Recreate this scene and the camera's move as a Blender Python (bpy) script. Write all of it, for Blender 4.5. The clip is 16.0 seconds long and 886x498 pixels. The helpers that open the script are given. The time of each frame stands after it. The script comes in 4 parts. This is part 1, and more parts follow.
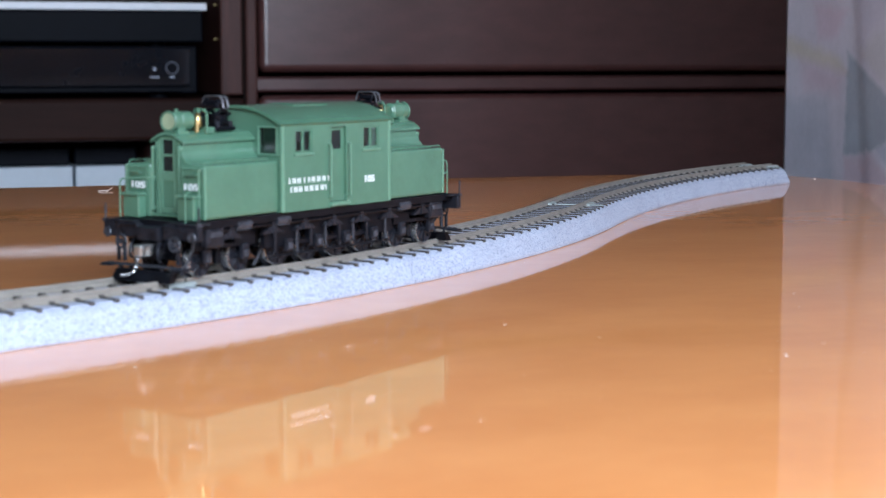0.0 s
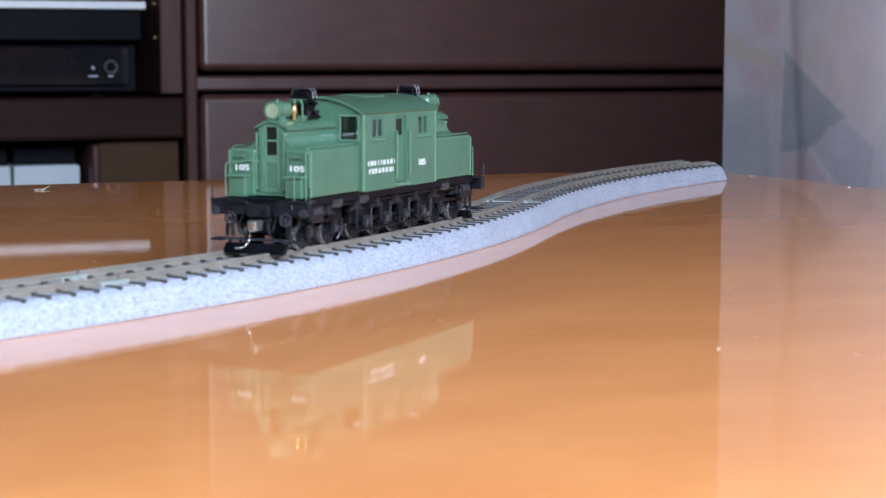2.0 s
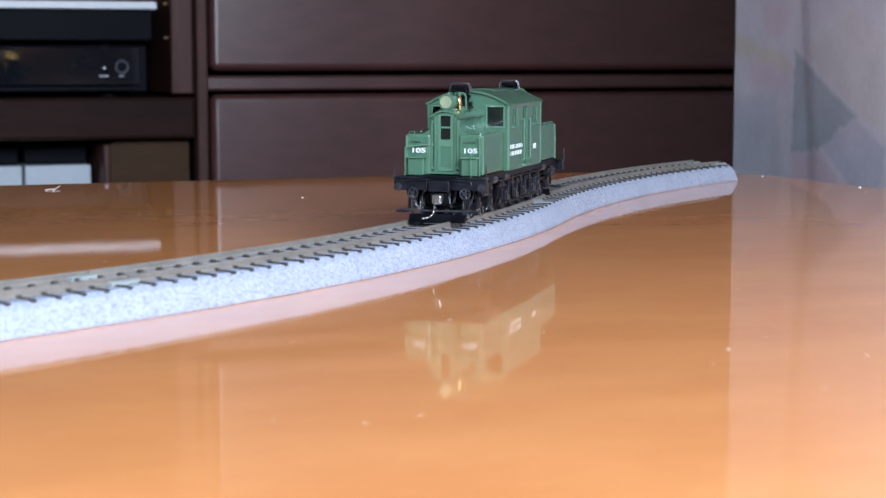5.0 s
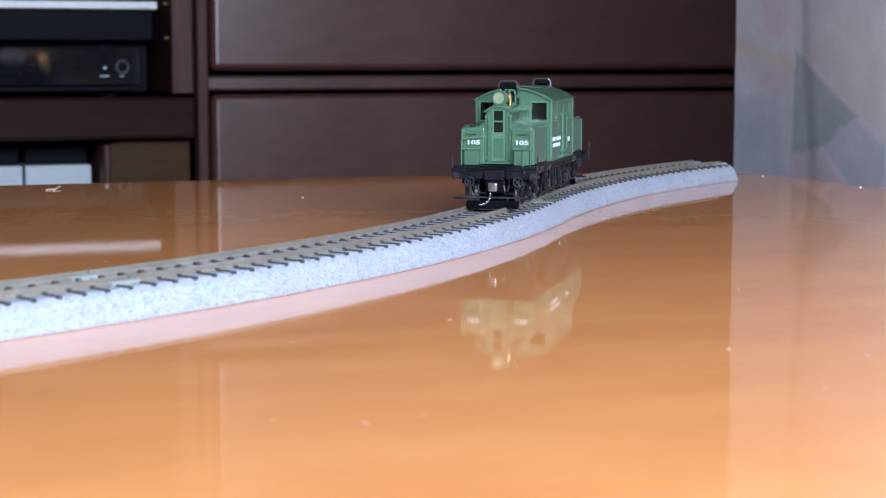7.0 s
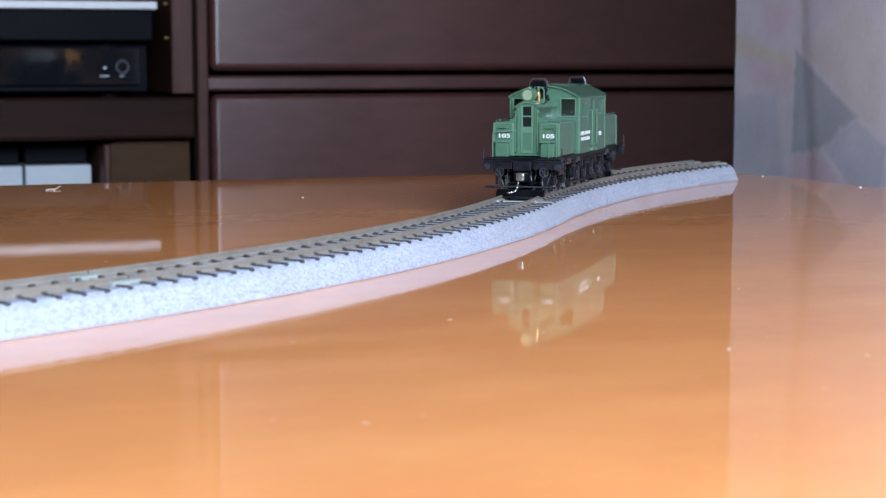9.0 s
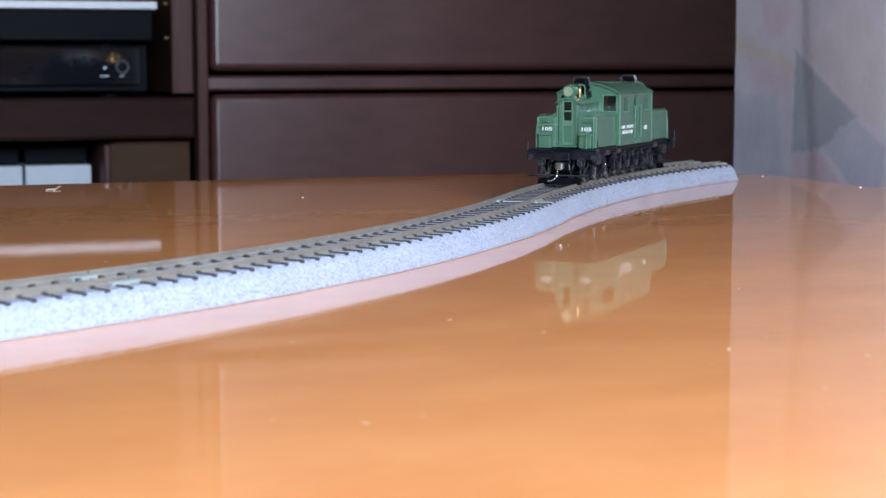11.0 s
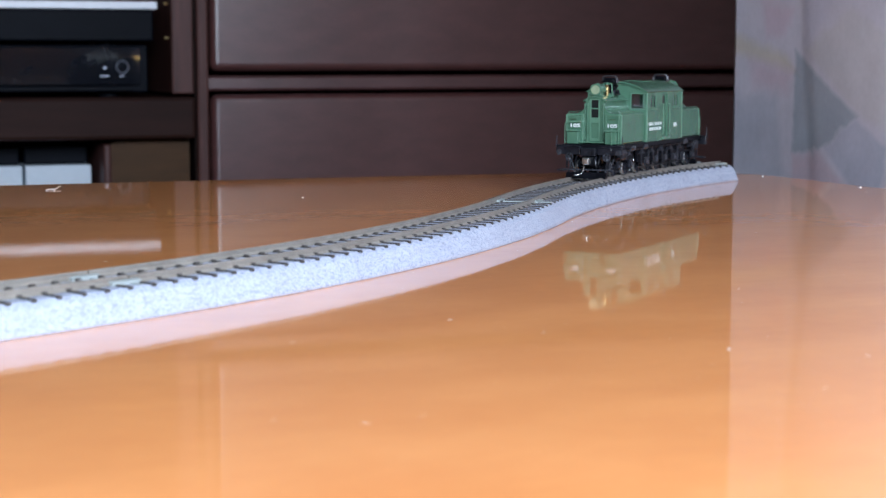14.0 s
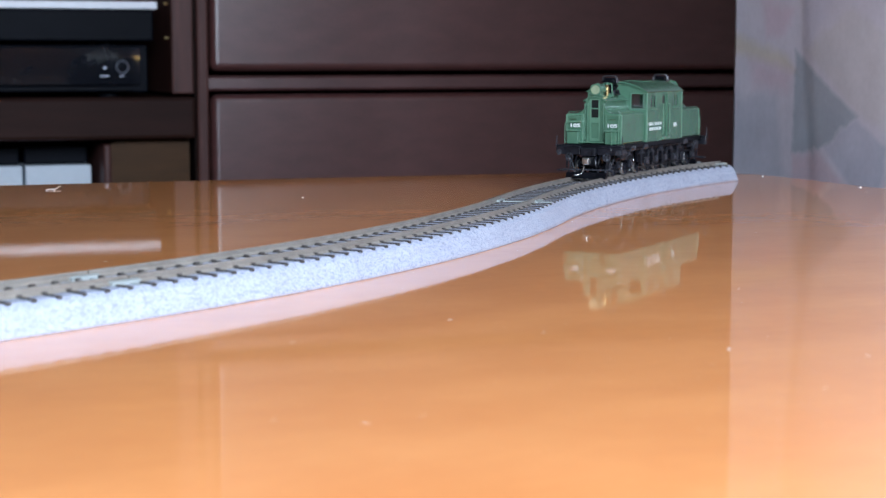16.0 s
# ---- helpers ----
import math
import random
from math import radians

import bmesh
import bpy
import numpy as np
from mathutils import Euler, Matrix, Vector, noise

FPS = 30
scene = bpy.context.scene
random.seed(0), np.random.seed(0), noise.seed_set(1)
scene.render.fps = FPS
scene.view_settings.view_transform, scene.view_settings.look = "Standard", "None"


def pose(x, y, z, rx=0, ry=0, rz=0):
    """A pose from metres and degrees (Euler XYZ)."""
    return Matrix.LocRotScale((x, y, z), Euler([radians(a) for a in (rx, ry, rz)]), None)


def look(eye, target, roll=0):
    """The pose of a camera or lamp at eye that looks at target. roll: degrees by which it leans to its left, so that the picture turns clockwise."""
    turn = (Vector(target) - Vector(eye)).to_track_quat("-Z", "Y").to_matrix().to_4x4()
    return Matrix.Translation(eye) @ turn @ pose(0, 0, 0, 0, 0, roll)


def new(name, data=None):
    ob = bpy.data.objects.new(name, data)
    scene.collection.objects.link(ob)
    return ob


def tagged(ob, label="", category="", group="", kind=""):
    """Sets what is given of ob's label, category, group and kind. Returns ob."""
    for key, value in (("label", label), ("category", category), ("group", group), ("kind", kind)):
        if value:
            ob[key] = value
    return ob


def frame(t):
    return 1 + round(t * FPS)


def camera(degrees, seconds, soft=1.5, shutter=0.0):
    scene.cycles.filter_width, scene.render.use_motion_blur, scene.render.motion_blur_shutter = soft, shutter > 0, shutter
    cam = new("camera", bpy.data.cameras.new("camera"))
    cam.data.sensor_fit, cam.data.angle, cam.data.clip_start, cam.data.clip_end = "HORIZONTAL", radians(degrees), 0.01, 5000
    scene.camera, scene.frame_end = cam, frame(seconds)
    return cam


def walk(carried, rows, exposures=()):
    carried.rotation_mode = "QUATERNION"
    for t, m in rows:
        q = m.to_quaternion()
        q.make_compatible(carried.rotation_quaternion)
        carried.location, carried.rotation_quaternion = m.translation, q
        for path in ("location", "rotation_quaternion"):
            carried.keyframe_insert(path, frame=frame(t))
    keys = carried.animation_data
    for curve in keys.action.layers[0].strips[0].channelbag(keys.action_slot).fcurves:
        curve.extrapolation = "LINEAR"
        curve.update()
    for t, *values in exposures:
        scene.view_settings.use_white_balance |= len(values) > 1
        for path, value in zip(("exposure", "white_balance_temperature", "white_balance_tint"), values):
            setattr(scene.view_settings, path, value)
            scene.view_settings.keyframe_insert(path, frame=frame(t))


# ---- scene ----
# ---- the camera, on the table top ----
cam = camera(28.52, 16.0, 1.2)
cam.data.dof.use_dof = True
cam.data.dof.focus_distance = 0.80
cam.data.dof.aperture_fstop = 26.0
TILT = 83.65
walk(cam, [(t, pose(x, 0, 0.0773 + dz, TILT + p, 0, yaw)) for t, x, dz, p, yaw in (
    (0.0, -0.0030, 0.00125, 0.0, 1.49), (0.5, -0.0023, 0.0006, 0.0, 0.79), (1.0, -0.0016, 0.0, 0.0, -0.325),
    (1.5, -0.0007, 0.0, 0.0, -0.687), (2.0, -0.0003, 0.0, 0.0, -0.37), (2.5, 0.0, 0.0, 0.0, -0.20),
    (3.0, 0.0, 0.0, 0.0, -0.111), (3.5, 0.0, 0.0, 0.0, -0.056), (4.0, 0.0, 0.0, 0.0, -0.037),
    (6.5, 0.0, 0.0, 0.0, 0.0), (16.0, 0.0, 0.0, 0.0, 0.0))], exposures=((0.0, -0.12, 6500, 10), (3.0, -0.11, 6500, 10), (6.5, -0.05, 6500, 10), (12.0, -0.02, 6500, 10), (16.0, 0.01, 6500, 10)))

# ---- light ----
ROOM = Matrix.Rotation(radians(20), 4, "Z")      # the room and the table stand turned to the camera
world = bpy.data.worlds.new("sky")
scene.world = world
world.use_nodes = True
sky = world.node_tree.nodes.new("ShaderNodeTexSky")
sky.sky_type, sky.sun_disc, sky.sun_elevation, sky.sun_rotation = "NISHITA", False, radians(40), radians(200)
world.node_tree.links.new(sky.outputs[0], world.node_tree.nodes["Background"].inputs[0])
world.node_tree.nodes["Background"].inputs[1].default_value = 0.1
WIN_U0, WIN_U1, WIN_Z0, WIN_Z1, WIN_V = -0.30, 0.72, 0.25, 0.66, -0.30


def window_light():
    lamp = bpy.data.lights.new("window_light", "AREA")
    lamp.shape, lamp.size, lamp.size_y = "RECTANGLE", WIN_U1 - WIN_U0, WIN_Z1 - WIN_Z0
    lamp.energy, lamp.color = 42.0, (0.68, 0.815, 1.0)
    ob = new("window_light", lamp)
    ob.matrix_world = ROOM @ look(((WIN_U0 + WIN_U1) / 2, WIN_V - 0.02, (WIN_Z0 + WIN_Z1) / 2), ((WIN_U0 + WIN_U1) / 2, 2, (WIN_Z0 + WIN_Z1) / 2 - 0.7))


window_light()


# ---- materials ----
def mat(name, color, rough=0.5, metal=0.0, vary=0.12, scale=40.0, bump=0.0, bump_scale=200.0, coat=0.0, spec=0.5, dark=None, stretch=(1, 1, 1), detail=5.0):
    """A surface with two scales of uneven colour and fine relief."""
    m = bpy.data.materials.new(name)
    m.use_nodes = True
    nt = m.node_tree
    b = nt.nodes["Principled BSDF"]
    tc = nt.nodes.new("ShaderNodeTexCoord")
    mp = nt.nodes.new("ShaderNodeMapping")
    mp.inputs["Scale"].default_value = stretch
    nt.links.new(tc.outputs["Object"], mp.inputs[0])
    n1 = nt.nodes.new("ShaderNodeTexNoise")
    n1.inputs["Scale"].default_value, n1.inputs["Detail"].default_value = scale, detail
    n2 = nt.nodes.new("ShaderNodeTexNoise")
    n2.inputs["Scale"].default_value, n2.inputs["Detail"].default_value = scale * 7.3, 3.0
    for n in (n1, n2):
        nt.links.new(mp.outputs[0], n.inputs["Vector"])
    mixn = nt.nodes.new("ShaderNodeMath")
    mixn.operation = "MULTIPLY_ADD"
    mixn.inputs[1].default_value = 0.4
    nt.links.new(n2.outputs[0], mixn.inputs[0])
    nt.links.new(n1.outputs[0], mixn.inputs[2])
    ramp = nt.nodes.new("ShaderNodeValToRGB")
    lo = dark or tuple(c * (1 - vary) for c in color)
    hi = tuple(min(1, c * (1 + vary)) for c in color)
    ramp.color_ramp.elements[0].position, ramp.color_ramp.elements[1].position = 0.45, 0.95
    ramp.color_ramp.elements[0].color, ramp.color_ramp.elements[1].color = (*lo, 1), (*hi, 1)
    nt.links.new(mixn.outputs[0], ramp.inputs[0])
    nt.links.new(ramp.outputs[0], b.inputs["Base Color"])
    b.inputs["Roughness"].default_value, b.inputs["Metallic"].default_value = rough, metal
    b.inputs["Specular IOR Level"].default_value = spec
    b.inputs["Coat Weight"].default_value, b.inputs["Coat Roughness"].default_value = coat, 0.045
    if bump:
        n3 = nt.nodes.new("ShaderNodeTexNoise")
        n3.inputs["Scale"].default_value, n3.inputs["Detail"].default_value = bump_scale, 4.0
        nt.links.new(mp.outputs[0], n3.inputs["Vector"])
        bp = nt.nodes.new("ShaderNodeBump")
        bp.inputs["Strength"].default_value, bp.inputs["Distance"].default_value = bump, 0.5 / bump_scale
        nt.links.new(n3.outputs[0], bp.inputs["Height"])
        nt.links.new(bp.outputs[0], b.inputs["Normal"])
    return m


def ballast_mat():
    """Light blue-grey moulded ballast with dark and white grains."""
    m = mat("ballast", (0.33, 0.355, 0.425), 0.8, vary=0.08, scale=60, bump=0.5, bump_scale=1800, spec=0.3)
    nt = m.node_tree
    b = nt.nodes["Principled BSDF"]
    old = b.inputs["Base Color"].links[0].from_socket
    tc = nt.nodes.new("ShaderNodeTexCoord")
    vo = nt.nodes.new("ShaderNodeTexVoronoi")
    vo.inputs["Scale"].default_value = 2500
    nt.links.new(tc.outputs["Object"], vo.inputs["Vector"])
    ramp = nt.nodes.new("ShaderNodeValToRGB")
    ramp.color_ramp.interpolation = "CONSTANT"
    e = ramp.color_ramp.elements
    e[0].position, e[0].color = 0.0, (0.42, 0.43, 0.46, 1)
    e[1].position, e[1].color = 0.10, (0.62, 0.64, 0.70, 1)
    x = e.new(0.28)
    x.color = (1, 1, 1, 1)
    sep = nt.nodes.new("ShaderNodeSeparateColor")
    nt.links.new(vo.outputs["Color"], sep.inputs[0])
    nt.links.new(sep.outputs[0], ramp.inputs[0])
    mx = nt.nodes.new("ShaderNodeMix")
    mx.data_type, mx.blend_type = "RGBA", "MULTIPLY"
    mx.inputs[0].default_value = 0.85
    nt.links.new(old, mx.inputs[6])
    nt.links.new(ramp.outputs[0], mx.inputs[7])
    nt.links.new(mx.outputs[2], b.inputs["Base Color"])
    return m


def curtain_mat():
    """Pale lilac-grey cloth printed with faint angular patches, repeated, with woven relief."""
    m = mat("curtain_cloth", (0.535, 0.495, 0.55), 0.9, vary=0.09, scale=30, bump=0.5, bump_scale=900, spec=0.1)
    nt = m.node_tree
    b = nt.nodes["Principled BSDF"]
    col = b.inputs["Base Color"].links[0].from_socket
    tc = nt.nodes.new("ShaderNodeTexCoord")
    sp = nt.nodes.new("ShaderNodeSeparateXYZ")
    nt.links.new(tc.outputs["Object"], sp.inputs[0])
    wob = nt.nodes.new("ShaderNodeTexNoise")
    wob.inputs["Scale"].default_value = 90.0
    nt.links.new(tc.outputs["Object"], wob.inputs["Vector"])

    def math_node(op, a, c=0.0, d=0.0, clamp=False):
        n = nt.nodes.new("ShaderNodeMath")
        n.operation, n.use_clamp = op, clamp
        for k, v in enumerate((a, c, d)):
            if isinstance(v, (int, float)):
                n.inputs[k].default_value = v
            else:
                nt.links.new(v, n.inputs[k])
        return n.outputs[0]

    def tile(sock, start, period):
        f = math_node("FRACT", math_node("DIVIDE", math_node("SUBTRACT", sock, start), period))
        f = math_node("MULTIPLY_ADD", f, period, start)
        return math_node("ADD", f, math_node("MULTIPLY_ADD", wob.outputs[0], 0.008, -0.004))
    pv, pz = tile(sp.outputs[1], 0.895, 0.24), tile(sp.outputs[2], -0.05, 0.19)
    patches = (
        (((1.037, 0.080), (0.957, 0.039), (1.000, 0.015), (1.040, 0.011)), (0.62, 0.70, 0.71), 0.004),
        (((1.020, 0.080), (0.967, 0.108), (0.925, 0.090), (0.925, 0.030), (0.957, 0.040)), (0.95, 0.95, 0.90), 0.006),
        (((1.000, 0.014), (0.958, 0.037), (0.925, 0.020), (0.930, -0.030), (0.964, -0.006)), (0.82, 0.86, 0.90), 0.004),
        (((1.125, 0.093), (1.050, 0.077), (1.038, 0.066), (1.125, 0.080)), (0.98, 0.95, 0.77), 0.008),
        (((1.100, 0.074), (1.040, 0.066), (1.050, 0.052), (1.095, 0.056)), (1.00, 0.88, 0.90), 0.012),
        (((1.085, 0.115), (1.040, 0.108), (1.052, 0.092), (1.078, 0.088)), (1.00, 0.88, 0.91), 0.008),
        (((1.125, 0.046), (1.062, 0.050), (1.052, -0.010), (1.125, -0.010)), (0.84, 0.88, 0.90), 0.010),
        (((1.040, 0.009), (1.002, 0.013), (0.962, -0.012), (1.040, -0.030)), (1.00, 0.87, 0.88), 0.006),
        (((1.026, 0.140), (0.960, 0.140), (1.016, 0.084), (1.026, 0.084)), (0.97, 0.97, 1.00), 0.006))
    for pts, tint, soft in patches:
        cv, cz = sum(p[0] for p in pts) / len(pts), sum(p[1] for p in pts) / len(pts)
        mask = None
        for (a0, b0), (a1, b1) in zip(pts, pts[1:] + pts[:1]):
            nv, nz = b1 - b0, a0 - a1
            ln = math.hypot(nv, nz)
            if nv * (cv - a0) + nz * (cz - b0) < 0:
                ln = -ln
            nv, nz = nv / ln, nz / ln
            dist = math_node("MULTIPLY_ADD", pv, nv, math_node("MULTIPLY_ADD", pz, nz, -(nv * a0 + nz * b0)))
            edge = math_node("MULTIPLY_ADD", dist, 1.0 / soft, 0.5, True)
            mask = edge if mask is None else math_node("MINIMUM", mask, edge)
        mx = nt.nodes.new("ShaderNodeMix")
        mx.data_type, mx.blend_type = "RGBA", "MULTIPLY"
        nt.links.new(mask, mx.inputs[0])
        nt.links.new(col, mx.inputs[6])
        mx.inputs[7].default_value = (*tint, 1)
        col = mx.outputs[2]
    nt.links.new(col, b.inputs["Base Color"])
    return m


def glass_mat(name, tint=(0.85, 0.9, 0.9)):
    m = bpy.data.materials.new(name)
    m.use_nodes = True
    b = m.node_tree.nodes["Principled BSDF"]
    b.inputs["Base Color"].default_value = (*tint, 1)
    b.inputs["Transmission Weight"].default_value, b.inputs["Roughness"].default_value, b.inputs["IOR"].default_value = 1.0, 0.03, 1.5
    return m


def glow_mat(name, color, strength):
    m = mat(name, color, 0.3)
    b = m.node_tree.nodes["Principled BSDF"]
    b.inputs["Emission Color"].default_value, b.inputs["Emission Strength"].default_value = (*color, 1), strength
    return m


def table_mat():
    """Orange-brown wood under a thick clear lacquer that ripples a little along the grain."""
    m = mat("lacquered_wood", (0.80, 0.322, 0.107), 0.45, vary=0.05, scale=16, coat=1.0, dark=(0.71, 0.258, 0.079), stretch=(1.0, 1.7, 1), detail=6)
    nt = m.node_tree
    b = nt.nodes["Principled BSDF"]
    b.inputs["Coat IOR"].default_value, b.inputs["Coat Roughness"].default_value = 1.53, 0.014
    tc = nt.nodes.new("ShaderNodeTexCoord")
    mp = nt.nodes.new("ShaderNodeMapping")
    mp.inputs["Scale"].default_value = (0.35, 1.0, 1.0)
    n = nt.nodes.new("ShaderNodeTexNoise")
    n.inputs["Scale"].default_value, n.inputs["Detail"].default_value = 330.0, 2.0
    bp = nt.nodes.new("ShaderNodeBump")
    bp.inputs["Strength"].default_value, bp.inputs["Distance"].default_value = 0.024, 0.0004
    nt.links.new(tc.outputs["Object"], mp.inputs[0])
    nt.links.new(mp.outputs[0], n.inputs["Vector"])
    nt.links.new(n.outputs[0], bp.inputs["Height"])
    nt.links.new(bp.outputs[0], b.inputs["Coat Normal"])
    return m


M_TABLE = table_mat()
M_TABLE_SIDE = mat("lacquered_wood_edge", (0.30, 0.09, 0.03), 0.3, vary=0.15, scale=14, coat=0.6)
M_CABINET = mat("dark_walnut_veneer", (0.094, 0.0345, 0.032), 0.34, spec=0.7, vary=0.20, scale=26, bump=0.10, bump_scale=500, stretch=(1, 1, 2.4))
M_SHELF = mat("dark_shelf_edge", (0.026, 0.010, 0.0075), 0.55, spec=0.1, vary=0.25, scale=6, stretch=(1, 1, 9))
# the walnut again, much darker: shade inside the cabinet put into the colour
M_CABINET_SHADE = mat("walnut_inner_shade", (0.022, 0.012, 0.009), 0.5, spec=0.15, vary=0.2, scale=8)
M_POST = mat("walnut_post", (0.082, 0.032, 0.027), 0.5, spec=0.25, vary=0.35, scale=22, stretch=(9, 9, 0.6))
M_BLACK = mat("black_plastic", (0.004, 0.0048, 0.008), 0.5, vary=0.2, scale=30, spec=0.06)
M_PANEL = mat("black_gloss_panel", (0.008, 0.009, 0.013), 0.06, vary=0.2, scale=20, spec=0.4)
M_SILVER = mat("silver_plate", (0.80, 0.80, 0.84), 0.35, vary=0.05, scale=60)
M_KNOB = mat("grey_ring", (0.20, 0.21, 0.25), 0.35, metal=0.6, vary=0.1)
M_WHITE_BOX = mat("white_card", (0.66, 0.72, 0.78), 0.7, vary=0.06, scale=18, bump=0.1)
M_BROWN_BOX = mat("brown_wood_box", (0.066, 0.030, 0.011), 0.5, spec=0.15, vary=0.2, scale=12, stretch=(1, 1, 6))
M_WALL = mat("wall_plaster", (0.36, 0.335, 0.31), 0.9, vary=0.05, scale=6, bump=0.2, bump_scale=400)
M_CEILING = mat("ceiling_boards", (0.40, 0.36, 0.32), 0.9, vary=0.06, scale=5)
M_FLOOR = mat("floor_boards", (0.26, 0.16, 0.09), 0.5, vary=0.2, scale=6, stretch=(1, 8, 1))
M_FRAME = mat("window_paint", (0.5, 0.5, 0.5), 0.5, vary=0.05)
M_BALLAST = ballast_mat()
M_TIE = mat("tie_plastic", (0.040, 0.034, 0.031), 0.6, vary=0.25, scale=300, bump=0.2, bump_scale=1500)
M_RAIL = mat("weathered_rail", (0.25, 0.222, 0.19), 0.40, metal=0.3, vary=0.2, scale=120)
M_JOINER = mat("pale_joiner", (0.29, 0.32, 0.31), 0.35, metal=0.2, vary=0.1, scale=300)
M_GREEN = mat("green_paint", (0.060, 0.135, 0.086), 0.26, vary=0.08, scale=90, bump=0.10, bump_scale=2500, dark=(0.052, 0.120, 0.076), coat=0.35)
M_GREEN.node_tree.nodes["Principled BSDF"].inputs["Coat Roughness"].default_value = 0.14
# the body green, lightened: glints on trim and worn edges put into the colour
M_GREEN_GLINT = mat("green_trim_glint", (0.080, 0.170, 0.110), 0.30, vary=0.08, scale=120)
M_LOCO_BLACK = mat("black_frame_paint", (0.0035, 0.0038, 0.0055), 0.30, spec=0.15, vary=0.4, scale=250, bump=0.25, bump_scale=1800)
M_LOCO_GREY = mat("worn_dark_metal", (0.010, 0.0105, 0.014), 0.26, spec=0.25, metal=0.0, vary=0.5, scale=300, bump=0.2, bump_scale=1800)
# weathered frame metal; its paler grey also paints in the glints on black parts
M_WORN_GLINT = mat("worn_metal_glint", (0.030, 0.032, 0.039), 0.26, spec=0.35, metal=0.15, vary=0.6, scale=400, bump=0.3, bump_scale=1800)
M_WIRE = mat("dark_bare_wire", (0.12, 0.12, 0.13), 0.4, metal=0.8, vary=0.3, scale=300)
M_STEEL = mat("bright_steel", (0.55, 0.54, 0.52), 0.22, metal=0.9, vary=0.15, scale=300)
M_BRASS = mat("polished_brass", (0.50, 0.37, 0.17), 0.36, metal=1.0, vary=0.1, scale=300)
M_LETTER = mat("white_lettering", (0.55, 0.58, 0.57), 0.6, vary=0.05, scale=300)
M_LENS = mat("headlight_lens", (0.22, 0.27, 0.17), 0.15, vary=0.15, scale=300, coat=0.8)
M_GLASS = glass_mat("cab_glass")
M_DARK_GLASS = mat("dark_pane", (0.012, 0.014, 0.013), 0.08, vary=0.2)
M_LIT = glow_mat("lit_bulb", (1.0, 0.68, 0.25), 200.0)
# cab light and pane reflection put into the colour as a slight lift
M_INNER = mat("cab_inside_lifted", (0.13, 0.12, 0.11), 0.7, vary=0.2)
M_DUST = mat("dust_flakes", (0.75, 0.72, 0.68), 0.8, vary=0.1)
M_CURTAIN = curtain_mat()


# ---- mesh helpers ----
def part(name, bm, material, parent=None, label="", m=None, smooth=False):
    """Links a bmesh as one mesh object, under a thing or a part."""
    bmesh.ops.recalc_face_normals(bm, faces=bm.faces)
    me = bpy.data.meshes.new(name)
    bm.to_mesh(me)
    bm.free()
    me.materials.append(material)
    if smooth:
        for p in me.polygons:
            p.use_smooth = True
    ob = new(name, me)
    if parent:
        ob.parent = parent
    if m is not None:
        ob.matrix_basis = m
    return tagged(ob, label)


def box(bm, x0, x1, y0, y1, z0, z1, bevel=0.0, seg=2):
    vs = [bm.verts.new((x, y, z)) for x in (x0, x1) for y in (y0, y1) for z in (z0, z1)]
    fs = [bm.faces.new([vs[i] for i in q]) for q in ((0, 1, 3, 2), (4, 6, 7, 5), (0, 4, 5, 1), (2, 3, 7, 6), (0, 2, 6, 4), (1, 5, 7, 3))]
    if bevel:
        es = list({e for f in fs for e in f.edges})
        bmesh.ops.bevel(bm, geom=es, offset=bevel, segments=seg, affect="EDGES", profile=0.5)
    return bm


def cyl(bm, a, b, r, seg=14, r2=None, cap=True):
    """A round bar from a to b."""
    a, b = Vector(a), Vector(b)
    q = (b - a).to_track_quat("Z", "Y").to_matrix()
    r2 = r if r2 is None else r2
    rings = []
    for c, rr in ((a, r), (b, r2)):
        rings.append([bm.verts.new(c + q @ Vector((rr * math.cos(2 * math.pi * i / seg), rr * math.sin(2 * math.pi * i / seg), 0))) for i in range(seg)])
    for i in range(seg):
        j = (i + 1) % seg
        bm.faces.new((rings[0][i], rings[0][j], rings[1][j], rings[1][i]))
    if cap:
        bm.faces.new(rings[0][::-1])
        bm.faces.new(rings[1])
    return bm


def wire(bm, pts, r, seg=7):
    """A bent round wire through the points."""
    for a, b in zip(pts, pts[1:]):
        cyl(bm, a, b, r, seg)
    return bm


def ring(bm, c, axis, r, w, seg=18, small=6):
    """A torus about the axis."""
    q = Vector(axis).to_track_quat("Z", "Y").to_matrix()
    rows = []
    for i in range(seg):
        a = 2 * math.pi * i / seg
        rows.append([bm.verts.new(Vector(c) + q @ Vector(((r + w * math.cos(b)) * math.cos(a), (r + w * math.cos(b)) * math.sin(a), w * math.sin(b))))
                     for b in (2 * math.pi * k / small for k in range(small))])
    for i in range(seg):
        for k in range(small):
            bm.faces.new((rows[i][k], rows[(i + 1) % seg][k], rows[(i + 1) % seg][(k + 1) % small], rows[i][(k + 1) % small]))
    return bm


def prism(bm, prof, x0, x1, axis="x"):
    """A profile of (y, z) drawn along x, or of (x, z) along y."""
    def at(p, s):
        return (s, p[0], p[1]) if axis == "x" else (p[0], s, p[1])
    a = [bm.verts.new(at(p, x0)) for p in prof]
    b = [bm.verts.new(at(p, x1)) for p in prof]
    n = len(prof)
    for i in range(n):
        bm.faces.new((a[i], a[(i + 1) % n], b[(i + 1) % n], b[i]))
    bm.faces.new(a[::-1])
    bm.faces.new(b)
    return bm


